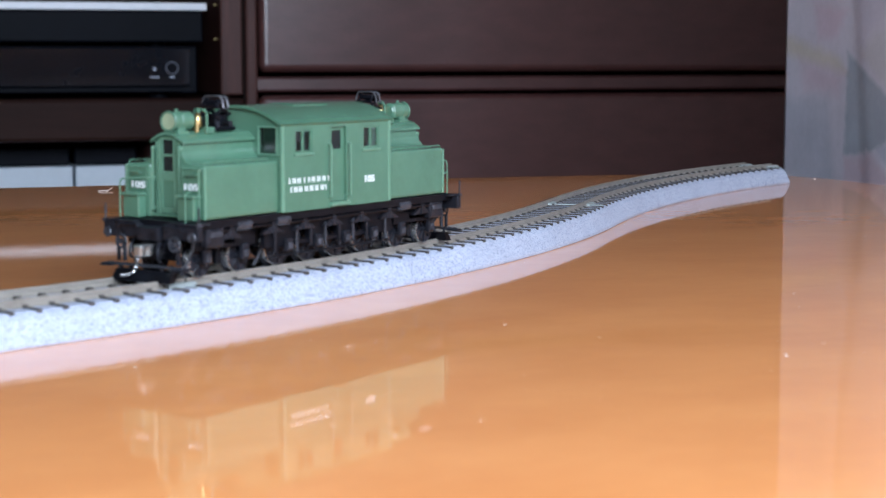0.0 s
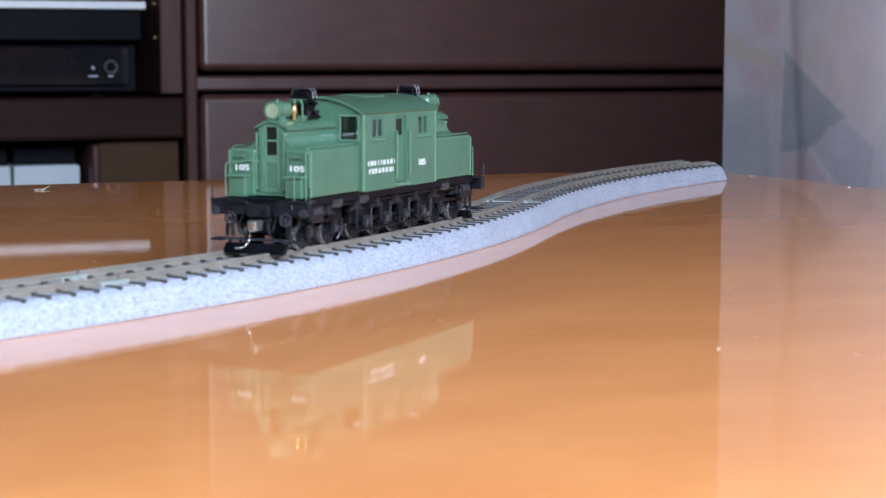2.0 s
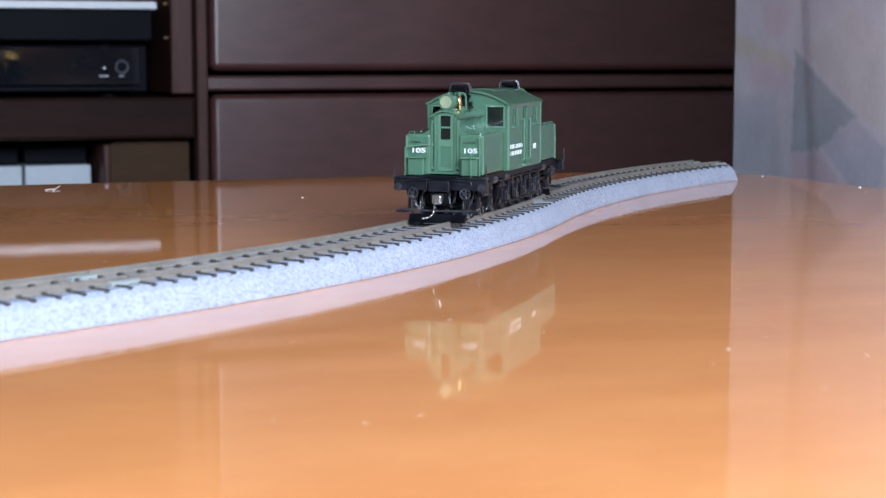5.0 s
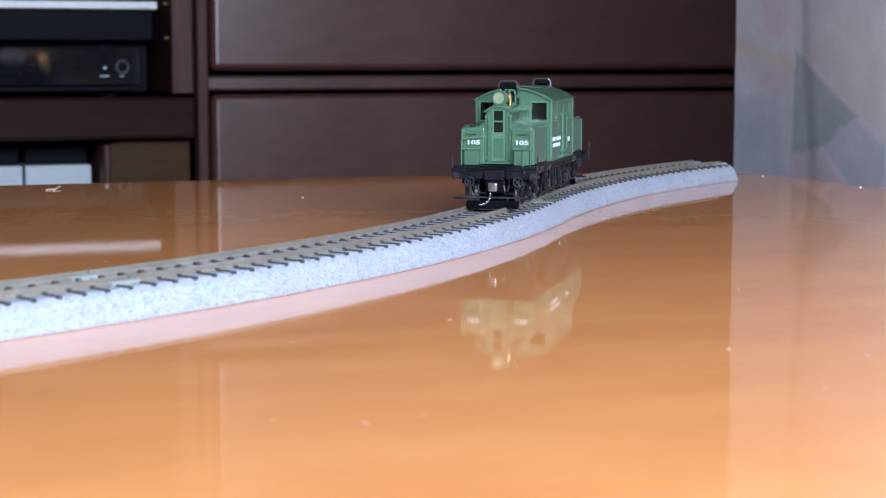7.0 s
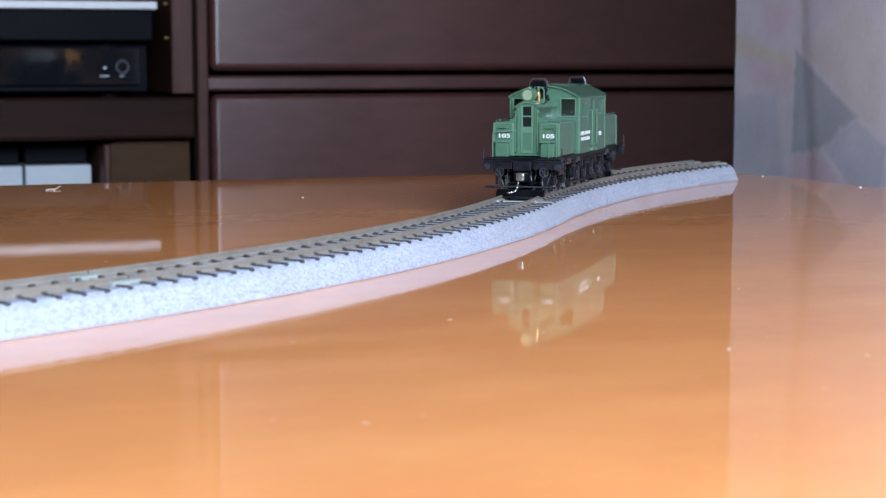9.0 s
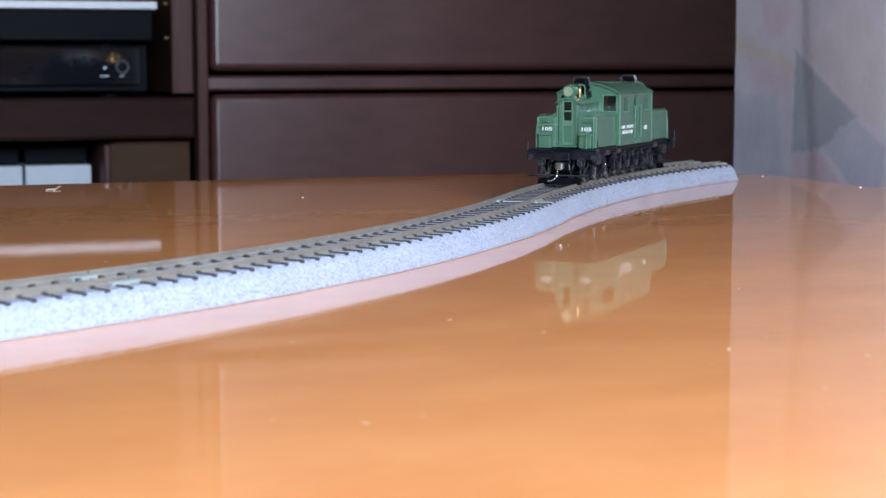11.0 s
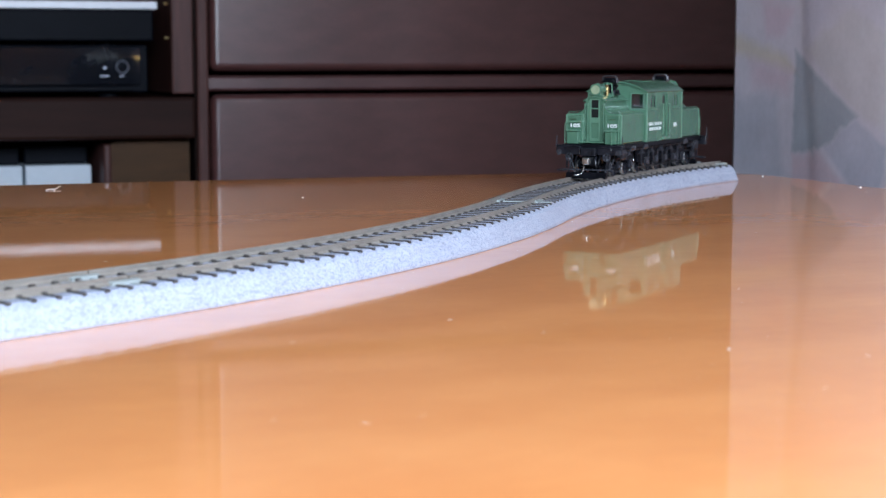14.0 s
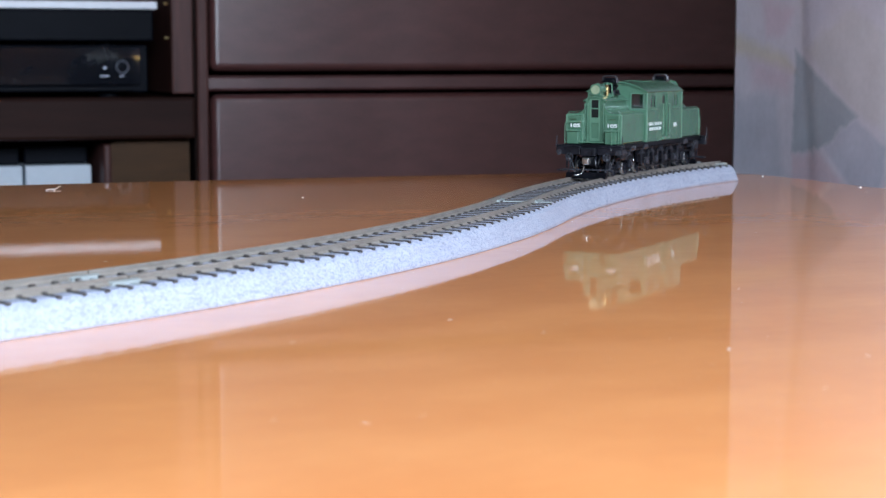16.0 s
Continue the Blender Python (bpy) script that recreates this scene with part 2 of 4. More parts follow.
def pierced(bm, u0, u1, z0, z1, d0, d1, holes, side):
    """A wall with rectangular openings. side 'y': it lies along x with its thickness in y; 'x': along y with its thickness in x."""
    us = sorted({u0, u1, *(h[0] for h in holes), *(h[1] for h in holes)})
    zs = sorted({z0, z1, *(h[2] for h in holes), *(h[3] for h in holes)})
    solid = {}
    for i in range(len(us) - 1):
        for k in range(len(zs) - 1):
            mu, mz = (us[i] + us[i + 1]) / 2, (zs[k] + zs[k + 1]) / 2
            solid[i, k] = not any(h[0] < mu < h[1] and h[2] < mz < h[3] for h in holes)

    def v(u, z, d):
        return bm.verts.new((u, d, z) if side == "y" else (d, u, z))
    for (i, k), s in solid.items():
        if not s:
            continue
        a, b, c, d = (us[i], zs[k]), (us[i + 1], zs[k]), (us[i + 1], zs[k + 1]), (us[i], zs[k + 1])
        for dep in (d0, d1):
            bm.faces.new([v(*p, dep) for p in (a, b, c, d)])
        for (p, q), nb in (((a, b), (i, k - 1)), ((b, c), (i + 1, k)), ((c, d), (i, k + 1)), ((d, a), (i - 1, k))):
            if not solid.get(nb, False):
                bm.faces.new((v(*p, d0), v(*q, d0), v(*q, d1), v(*p, d1)))
    bmesh.ops.remove_doubles(bm, verts=bm.verts, dist=1e-6)
    return bm


def B():
    return bmesh.new()


# ---- the room ----
FLOOR_Z, CEIL_Z = -0.38, 2.02
U0, U1, V0, V1 = -1.9, 1.42, WIN_V, 2.36


def room():
    def wall(name, bm, label):
        tagged(part(name, bm, M_WALL, None, label, ROOM), label, "wall", kind="structure")
    tagged(part("floor", box(B(), U0 - 0.1, U1 + 0.1, V0 - 0.1, V1 + 0.1, FLOOR_Z - 0.05, FLOOR_Z), M_FLOOR, None, "", ROOM), "brown wooden floor of the living room", "floor", kind="structure")
    tagged(part("ceiling", box(B(), U0 - 0.1, U1 + 0.1, V0 - 0.1, V1 + 0.1, CEIL_Z, CEIL_Z + 0.05), M_CEILING, None, "", ROOM), "pale plain ceiling of the living room", "ceiling", kind="structure")
    wall("wall_north", box(B(), U0 - 0.1, U1 + 0.1, V1, V1 + 0.1, FLOOR_Z, CEIL_Z), "plain beige plaster wall behind the cabinet")
    wall("wall_east", box(B(), U1, U1 + 0.1, V0, V1, FLOOR_Z, CEIL_Z), "plain beige plaster wall behind the curtain")
    wall("wall_west", box(B(), U0 - 0.1, U0, V0, V1, FLOOR_Z, CEIL_Z), "plain beige plaster side wall")
    wall("wall_south", pierced(B(), U0 - 0.1, U1 + 0.1, FLOOR_Z, CEIL_Z, V0 - 0.1, V0, [(WIN_U0, WIN_U1, WIN_Z0, WIN_Z1)], "y"), "plain beige plaster wall with a wide window")
    w = tagged(new("window_1"), "wide window with a pale frame", "window", kind="structure")
    w.matrix_basis = ROOM
    mid = (WIN_U0 + WIN_U1) / 2
    part("window_frame", pierced(B(), WIN_U0 + 0.003, WIN_U1 - 0.003, WIN_Z0 + 0.003, WIN_Z1 - 0.003, V0 - 0.08, V0 - 0.05,
                                 [(WIN_U0 + 0.04, mid - 0.02, WIN_Z0 + 0.04, WIN_Z1 - 0.04), (mid + 0.02, WIN_U1 - 0.04, WIN_Z0 + 0.04, WIN_Z1 - 0.04)], "y"), M_FRAME, w)


room()


# ---- the low table ----
def table():
    top = tagged(new("low_table"), "low table with a glossy orange-brown lacquered top", "table")
    top.matrix_basis = ROOM
    uc, vc, hu, hv, bow = 0.14, 0.40, 0.445, 0.645, 0.024
    pts = []
    r, n = 0.07, 8

    def edge_pt(u, v):
        # each side bulges a little outwards
        return (uc + u + math.copysign(bow, u) * 0.6 * (1 - (v / hv) ** 2) * (abs(u) / hu) ** 4,
                vc + v + math.copysign(bow, v) * (1 - (u / hu) ** 2) * (abs(v) / hv) ** 4)
    for cu, cv, a0 in ((1, 1, 0), (-1, 1, 90), (-1, -1, 180), (1, -1, 270)):
        for i in range(n + 1):
            a = radians(a0 + 90 * i / n)
            pts.append((cu * (hu - r) + r * math.cos(a), cv * (hv - r) + r * math.sin(a)))
    dense = []
    for (x0, y0), (x1, y1) in zip(pts, pts[1:] + pts[:1]):
        k = 14 if math.hypot(x1 - x0, y1 - y0) > 0.2 else 1
        dense += [edge_pt(x0 + (x1 - x0) * j / k, y0 + (y1 - y0) * j / k) for j in range(k)]

    def shell(bm, inset_rows):
        rings = []
        for ins, z in inset_rows:
            row = []
            m = len(dense)
            for i, (x, y) in enumerate(dense):
                (ax, ay), (bx, by) = dense[i - 1], dense[(i + 1) % m]
                nx, ny = by - ay, ax - bx
                ln = math.hypot(nx, ny)
                row.append(bm.verts.new((x - nx / ln * ins, y - ny / ln * ins, z)))
            rings.append(row)
        for a, b in zip(rings, rings[1:]):
            for i in range(len(a)):
                j = (i + 1) % len(a)
                bm.faces.new((a[i], a[j], b[j], b[i]))
        bm.faces.new(rings[0])
        bm.faces.new(rings[-1][::-1])
        return bm
    part("tabletop", shell(B(), [(0.005, 0.0), (0.0035, -0.0004), (0.0012, -0.002), (0.0, -0.005), (0.0, -0.024), (0.004, -0.028), (0.02, -0.028)]), M_TABLE, top)
    part("apron", shell(B(), [(0.06, -0.028), (0.06, -0.075), (0.08, -0.075)]), M_TABLE_SIDE, top)
    for su in (-1, 1):
        for sv in (-1, 1):
            x, y = uc + su * (hu - 0.09), vc + sv * (hv - 0.09)
            bm = B()
            prism(bm, [(-0.03, -0.028), (0.03, -0.028), (0.022, FLOOR_Z), (-0.022, FLOOR_Z)], -0.028, 0.028)
            part("leg", bm, M_TABLE_SIDE, top, "", pose(x, y, 0))


table()


# ---- the track: moulded sections of 790 mm radius ----
RAD, JX, JY, JA = 0.790, 0.0355, 0.8121, 1.3296
BED_Z, RAIL_Z, TIE_STEP = 0.0092, 0.0118, 0.0086


def track_at(s):
    """The place and the heading, in radians, s metres past the middle joint."""
    r = RAD if s < 0 else -RAD
    a = JA + s / r
    return Vector((JX - math.sin(JA) * r + math.sin(a) * r, JY + math.cos(JA) * r - math.cos(a) * r, 0)), a


def sweep(bm, prof, s0, s1, n=48):
    """A closed profile of (to the right, up) along the track."""
    rows = []
    for i in range(n + 1):
        c, a = track_at(s0 + (s1 - s0) * i / n)
        right = Vector((math.sin(a), -math.cos(a), 0))
        rows.append([bm.verts.new(c + right * o + Vector((0, 0, z))) for o, z in prof])
    k = len(prof)
    for p, q in zip(rows, rows[1:]):
        for i in range(k):
            bm.faces.new((p[i], p[(i + 1) % k], q[(i + 1) % k], q[i]))
    bm.faces.new(rows[0])
    bm.faces.new(rows[-1][::-1])
    return bm


def tie_mesh():
    bm = B()
    box(bm, -0.0009, 0.0009, -0.0170, 0.0170, BED_Z - 0.001, BED_Z + 0.0004, 0.0001, 1)
    for y in (-0.0097, -0.0068, 0.0068, 0.0097):
        box(bm, -0.0008, 0.0008, y - 0.0006, y + 0.0006, BED_Z + 0.0001, BED_Z + 0.0009)
    bmesh.ops.recalc_face_normals(bm, faces=bm.faces)
    me = bpy.data.meshes.new("tie")
    bm.to_mesh(me)
    bm.free()
    me.materials.append(M_TIE)
    return me


TIE = tie_mesh()


def track_section(s0, s1, label):
    t = tagged(new("track_section"), label, "model track", "sections of model track")
    bed = [(-0.0215, 0.0), (-0.0218, 0.0004), (-0.0217, 0.0014), (-0.0186, 0.0074), (-0.0177, 0.0082), (-0.0160, BED_Z), (0.0160, BED_Z), (0.0177, 0.0082),
           (0.0186, 0.0074), (0.0217, 0.0014), (0.0218, 0.0004), (0.0215, 0.0)]
    part("roadbed", sweep(B(), bed, s0 + 0.00004, s1 - 0.00004), M_BALLAST, t, "light grey speckled plastic ballast bed")
    for side in (-1, 1):
        o = side * 0.0090
        rail = [(-0.0011, 0.0), (0.0011, 0.0), (0.0011, 0.0003), (0.0003, 0.0006), (0.0003, 0.0016), (0.0007, 0.0018), (0.0007, 0.0023), (0.0005, 0.0025),
                (-0.0005, 0.0025), (-0.0007, 0.0023), (-0.0007, 0.0018), (-0.0003, 0.0016), (-0.0003, 0.0006), (-0.0011, 0.0003)]
        part("rail", sweep(B(), [(o + x, RAIL_Z - 0.0025 + z) for x, z in rail], s0 + 0.0004, s1 - 0.0004), M_RAIL, t, "weathered brown metal rail")
        j = [(o - 0.0021, BED_Z), (o + 0.0021, BED_Z), (o + 0.0019, BED_Z + 0.0011), (o + 0.0008, BED_Z + 0.0014), (o - 0.0008, BED_Z + 0.0014), (o - 0.0019, BED_Z + 0.0011)]
        part("rail_joiner", sweep(B(), j, s1 - 0.0075, s1 + 0.0035 if s1 < S_END else s1 + 0.006, 4), M_JOINER, t, "shiny nickel rail joiner")
    # thin strip added as the pale line at the bed's end step
    part("joint_seam", sweep(B(), [(-0.0160, BED_Z - 0.001), (0.0160, BED_Z - 0.001), (0.0158, BED_Z + 0.0005), (-0.0158, BED_Z + 0.0005)], s1 - 0.0008, s1 - 0.0003, 2), M_JOINER, t, "thin pale line across the end step of the section")
    n = int((s1 - s0 - 0.006) / TIE_STEP)
    for i in range(n + 1):
        c, a = track_at(s0 + 0.0035 + i * TIE_STEP)
        ob = new("tie", TIE)
        ob.parent = t
        ob.matrix_basis = Matrix.Translation(c) @ Matrix.Rotation(a, 4, "Z")


SECTION = RAD * radians(22.5)
S_END = 0.3085
MID = SECTION + 0.0095
track_section(S_END - SECTION, S_END, "curved section of model track ending at the table's edge")
track_section(S_END - SECTION - MID, S_END - SECTION, "curved section of model track on the table")
track_section(S_END - 2 * SECTION - MID, S_END - SECTION - MID, "curved section of model track towards the window")


# ---- the locomotive; its own space is in millimetres, forward +x, rail tops at z = 0 ----
MM = Matrix.Scale(0.001, 4)


def mmpart(name, bm, material, parent, label="", smooth=False, turn=False, at=None):
    """A part given in millimetres of the locomotive; turn: for its other end. at: its own origin, in millimetres."""
    if turn:
        bm.transform(Matrix.Rotation(math.pi, 4, "Z"))
    o = Vector(at or (0, 0, 0))
    if turn:
        o = Vector((-o.x, -o.y, o.z))
    bm.transform(MM)
    return part(name, bm, material, parent, label, Matrix.Translation(o * 0.001), smooth)


def arch(half, z0, z1, n=12):
    """A shallow arch from -half to half, (y, z)."""
    return [(half * (2 * i / n - 1), z0 + (z1 - z0) * (1 - (2 * i / n - 1) ** 2)) for i in range(n + 1)]


def text_mesh(body, size, depth=0.12):
    cu = bpy.data.curves.new("numerals", "FONT")
    cu.body, cu.size, cu.align_x, cu.align_y, cu.extrude = body, size, "CENTER", "CENTER", depth
    cu.resolution_u = 3
    cu.offset = 0.028 * size
    tmp = new("numerals", cu)
    me = bpy.data.meshes.new_from_object(tmp.evaluated_get(bpy.context.evaluated_depsgraph_get()))
    bpy.data.objects.remove(tmp)
    bm = B()
    bm.from_mesh(me)
    bpy.data.meshes.remove(me)
    return bm


def number(parent, x, y, z, size, facing, turn):
    """The white number, standing on a face that looks along +x or +y."""
    bm = text_mesh("105", size)
    bm.transform(Matrix.Diagonal((1.62, 1, 1, 1)))
    bm.transform(pose(x, y, z, 90, 0, 90 if facing == "x" else 180))
    mmpart("road_number", bm, M_LETTER, parent, "white painted number 105", turn=turn)


def loco_end(loco, turn):
    """One hood end with its nose door, lamp, bell, pantograph, beam and pilot."""
    def p(name, bm, material, parent=loco, label="", smooth=False, ahead=0.0):
        if ahead:
            bm.transform(Matrix.Translation((ahead, 0, 0)))
        return mmpart(name, bm, material, parent, label, smooth, turn)
    for s in (1, -1):
        y0, y1 = sorted((s * 5.75, s * 16.1))
        hood = p("side_hood", box(B(), 28.9, 63.4, y0, y1, 17.6, 34.0, 0.9, 3), M_GREEN, loco, "green painted side hood")
        bm = B()
        for yy in (7.2, 15.0):
            for i in range(11):
                cyl(bm, (63.3, s * yy, 25.6 + i * 0.72), (63.7, s * yy, 25.6 + i * 0.72), 0.22, 5)
        for i in range(10):
            cyl(bm, (63.3, s * (7.4 + i * 0.82), 33.0), (63.7, s * (7.4 + i * 0.82), 33.0), 0.22, 5)
        tagged(p("rivets", bm, M_GREEN_GLINT, hood), kind="stuff")
        # seam lines on the flank
        bm = B()
        box(bm, 30.5, 62.0, s * 16.05 - 0.12, s * 16.05 + 0.12, 30.6, 30.85)
        box(bm, 30.5, 62.0, s * 16.05 - 0.12, s * 16.05 + 0.12, 24.2, 24.4)
        p("seam", bm, M_GREEN, hood)
        p("corner_strip", box(B(), 62.7, 63.65, min(s * 15.35, s * 16.3), max(s * 15.35, s * 16.3), 17.8, 33.4, 0.2, 1), M_GREEN_GLINT, hood)
        stepb = p("step_box", box(B(), 63.3, 66.6, min(s * 7.8, s * 14.4), max(s * 7.8, s * 14.4), 17.6, 24.4, 0.3, 1), M_GREEN, loco, "green step box below the hood")
        p("lid", box(B(), 63.2, 67.4, min(s * 7.4, s * 14.9), max(s * 7.4, s * 14.9), 24.4, 25.1, 0.2, 1), M_GREEN_GLINT, stepb)
        number(hood, 63.75, s * 10.8, 27.4, 2.65, "x", turn)
        # grab iron above the number and rails on the hood top
        p("grab_iron", wire(B(), [(63.3, s * 9.6, 31.2), (64.6, s * 9.8, 31.3), (64.6, s * 12.8, 31.3), (63.3, s * 13.0, 31.2)], 0.28), M_GREEN, hood)
        p("hood_rail", wire(B(), [(33, s * 15.0, 34), (33, s * 15.0, 34.75), (62, s * 15.0, 34.75), (62.8, s * 14.9, 34.4), (63.2, s * 14.6, 33.4)], 0.24), M_GREEN, hood)
        for x in (38, 47, 56):
            p("rail_stud", cyl(B(), (x, s * 15.0, 33.6), (x, s * 15.0, 35.0), 0.34, 8), M_GREEN, hood)
        # concave fillet between the hood top and the nose
        n = 8
        prof = [(s * 5.6, 33.6), (s * 5.6, 38.6)] + [(s * (5.6 + 5.2 * (1 - math.cos(radians(90 * i / n)))), 38.6 - 4.5 * math.sin(radians(90 * i / n))) for i in range(n + 1)] + [(s * 10.8, 33.6)]
        p("fillet", prism(B(), prof, 29.0, 62.3), M_GREEN, hood, smooth=False)
        # railing by the platform steps
        if s < 0:
            p("handrail", wire(B(), [(66.6, s * 15.5, 16.5), (66.6, s * 15.5, 28.4), (66.2, s * 15.0, 29.2), (64.2, s * 7.4, 29.8), (62.8, s * 5.6, 29.8)], 0.24), M_GREEN_GLINT, loco, "thin green wire handrail")
        else:
            p("corner_rail", wire(B(), [(63.4, s * 15.0, 33.0), (64.8, s * 15.0, 32.6), (64.8, s * 15.0, 17.2)], 0.3), M_GREEN_GLINT, hood, "thin green vertical grab rail")
            p("corner_rail", wire(B(), [(67.8, s * 12.2, 17.2), (67.8, s * 12.2, 25.6), (65.4, s * 12.2, 26.2)], 0.26), M_GREEN_GLINT, hood, "thin green vertical grab rail")
        p("door_rail", wire(B(), [(61.2, s * 5.4, 20), (62.8, s * 5.4, 20.4), (62.8, s * 5.4, 39.0), (61.2, s * 5.4, 39.4)], 0.28), M_GREEN_GLINT, loco)
        for z in (20.4, 29.6, 38.8):
            p("rail_knob", box(B(), 61.2, 63.2, s * 5.4 - 0.45, s * 5.4 + 0.45, z - 0.5, z + 0.5, 0.2, 1), M_GREEN_GLINT, loco)
        # brake wheel, pocket and post on the beam
        bw = p("brake_wheel", ring(B(), (71.2, s * 10.8, 10.8), (1, 0, 0), 2.0, 0.42), M_WORN_GLINT, loco, "black spoked brake wheel")
        bm = B()
        for k in range(5):
            a = 2 * math.pi * k / 5
            cyl(bm, (71.2, s * 10.8, 10.8), (71.2, s * 10.8 + 2.0 * math.cos(a), 10.8 + 2.0 * math.sin(a)), 0.3, 6)
        cyl(bm, (70.2, s * 10.8, 10.8), (71.9, s * 10.8, 10.8), 0.8, 10)
        p("spokes", bm, M_WORN_GLINT, bw)
        bm = B()
        ring(bm, (70.6, s * 17.2, 13.2), (1, 0, 0), 1.3, 0.35, 14)
        cyl(bm, (70.2, s * 17.2, 13.2), (70.7, s * 17.2, 13.2), 1.1, 12)
        p("poling_pocket", bm, M_WORN_GLINT, loco)
        bm = B()
        cyl(bm, (69.4, s * 19.0, 16.4), (69.4, s * 19.0, 22.0), 0.28, 7)
        box(bm, 68.6, 70.4, s * 19.0 - 0.5, s * 19.0 + 0.5, 16.4, 17.3)
        p("corner_post", bm, M_WORN_GLINT, loco)
        p("hanger", box(B(), 69.3, 70.3, s * 10.8 - 0.6, s * 10.8 + 0.6, 4.6, 10.2, 0.2, 1), M_WORN_GLINT, loco, "dull steel pilot hanger")
    # the nose with its arched roof and door
    prof = [(-5.7, 18.6), (5.7, 18.6), (5.7, 41.0)] + arch(5.7, 41.0, 42.8)[::-1][1:-1] + [(-5.7, 41.0)]
    nose = p("nose", prism(B(), prof, 28.9, 61.3), M_GREEN, loco, "green nose section with an arched top")
    outer, inner = arch(6.6, 40.9, 43.7), arch(6.6, 40.2, 42.9)
    p("nose_roof", prism(B(), outer + inner[::-1], 29.0, 62.4), M_GREEN, nose)
    bm = B()
    for s in (1, -1):
        box(bm, 61.2, 62.1, min(s * 3.2, s * 4.9), max(s * 3.2, s * 4.9), 18.6, 41.0, 0.15, 1)
    box(bm, 61.2, 62.0, -3.2, 3.2, 41.8, 42.5, 0.15, 1)
    box(bm, 61.2, 63.2, -6.0, 6.0, 18.0, 19.0, 0.2, 1)
    p("door_frame", bm, M_GREEN, nose)
    p("door", pierced(B(), -3.1, 3.1, 19.2, 41.8, 61.3, 61.8, [(-2.05, 2.05, 31.8, 36.3), (-2.05, 2.05, 37.0, 41.3), (-2.2, 2.2, 20.6, 29.0)], "x"), M_GREEN_GLINT, nose, "green panelled door with two panes")
    for z0, z1 in ((31.8, 36.3), (37.0, 41.3)):
        p("pane", box(B(), 61.31, 61.45, -2.05, 2.05, z0, z1), M_DARK_GLASS, nose, "dark window pane")
    p("lower_panel", box(B(), 61.3, 61.5, -2.2, 2.2, 20.6, 29.0), M_GREEN, nose)
    bm = B()
    for s in (1, -1):
        for i in range(22):
            cyl(bm, (62.0, s * 4.1, 19.6 + i * 0.98), (62.35, s * 4.1, 19.6 + i * 0.98), 0.24, 5)
    for y, z in arch(5.6, 40.9, 43.0, 16):
        cyl(bm, (62.3, y, z + 0.1), (62.65, y, z + 0.1), 0.22, 5)
    tagged(p("rivets", bm, M_GREEN_GLINT, nose), kind="stuff")
    # hatch, headlight, bell
    p("hatch", box(B(), 45.2, 49.6, -4.6, 4.6, 42.6, 44.8, 0.35, 1), M_GREEN, nose)
    bm = B()
    cyl(bm, (48.8, 0, 46.8), (57.2, 0, 46.8), 2.95, 22)
    ring(bm, (57.2, 0, 46.8), (1, 0, 0), 2.95, 0.35, 22)
    ring(bm, (53.6, 0, 46.8), (1, 0, 0), 2.95, 0.22, 22)
    cyl(bm, (48.0, 0, 46.8), (48.8, 0, 46.8), 1.8, 18, 2.95)
    lamp = p("headlight", bm, M_GREEN, loco, "round green headlight drum on the nose", ahead=4.0)
    p("lens", cyl(B(), (57.1, 0, 46.8), (57.45, 0, 46.8), 2.45, 22), M_LENS, lamp, "pale yellow-green headlight lens", ahead=4.0)
    bm = B()
    for s in (1, -1):
        box(bm, 52.2, 55.4, s * 1.9 - 0.4, s * 1.9 + 0.4, 43.0, 45.4)
    box(bm, 51.6, 56.0, -3.2, 3.2, 42.8, 43.9, 0.2, 1)
    p("bracket", bm, M_GREEN, lamp, ahead=4.0)
    p("lamp_knob", cyl(B(), (53.8, 0, 49.3), (53.8, 0, 50.6), 0.45, 8), M_GREEN_GLINT, lamp, ahead=4.0)
    if turn:
        p("bulb", cyl(B(), (57.4, 0, 46.8), (57.75, 0, 46.8), 1.5, 14), M_LIT, lamp, "small warm lit bulb", ahead=4.0)
    bell = p("bell", cyl(B(), (47.8, 2.4, 44.9), (47.8, 2.4, 49.2), 1.6, 16, 0.8), M_BRASS, loco, "polished brass bell", True, ahead=3.0)
    bm = wire(B(), [(46.6, -0.2, 43.2), (46.6, -0.2, 48.8), (46.8, 0.6, 50.1), (46.8, 4.2, 50.1), (46.6, 5.0, 48.8), (46.6, 5.0, 43.2)], 0.42)
    cyl(bm, (47.6, 2.4, 49.2), (47.6, 2.4, 50.6), 0.7, 10)
    p("yoke", bm, M_GREEN, bell, ahead=3.0)
    p("valve", cyl(B(), (49.2, 3.2, 43.4), (49.2, 3.2, 46.6), 0.7, 10), M_BRASS, nose, "small brass valve", ahead=3.0)
    # pantograph
    panto = p("pantograph", box(B(), 30.6, 40.0, -4.2, 4.2, 43.4, 44.6, 0.3, 1), M_LOCO_BLACK, loco, "small black folded pantograph", ahead=4.6)
    for s in (1, -1):
        p("arm", wire(B(), [(39.0, s * 3.6, 44.6), (32.2, s * 2.8, 48.6), (38.4, s * 2.6, 51.2), (35.4, s * 3.6, 53.2)], 0.5), M_LOCO_BLACK, panto, ahead=4.6)
        p("arm", wire(B(), [(32.0, s * 3.6, 44.6), (38.8, s * 2.4, 48.2), (33.0, s * 2.6, 50.6), (35.4, s * 2.6, 52.6)], 0.45), M_LOCO_BLACK, panto, ahead=4.6)
    p("spring_block", box(B(), 32.4, 38.6, -2.8, 2.8, 44.6, 48.2, 0.6, 2), M_LOCO_BLACK, panto, ahead=4.6)
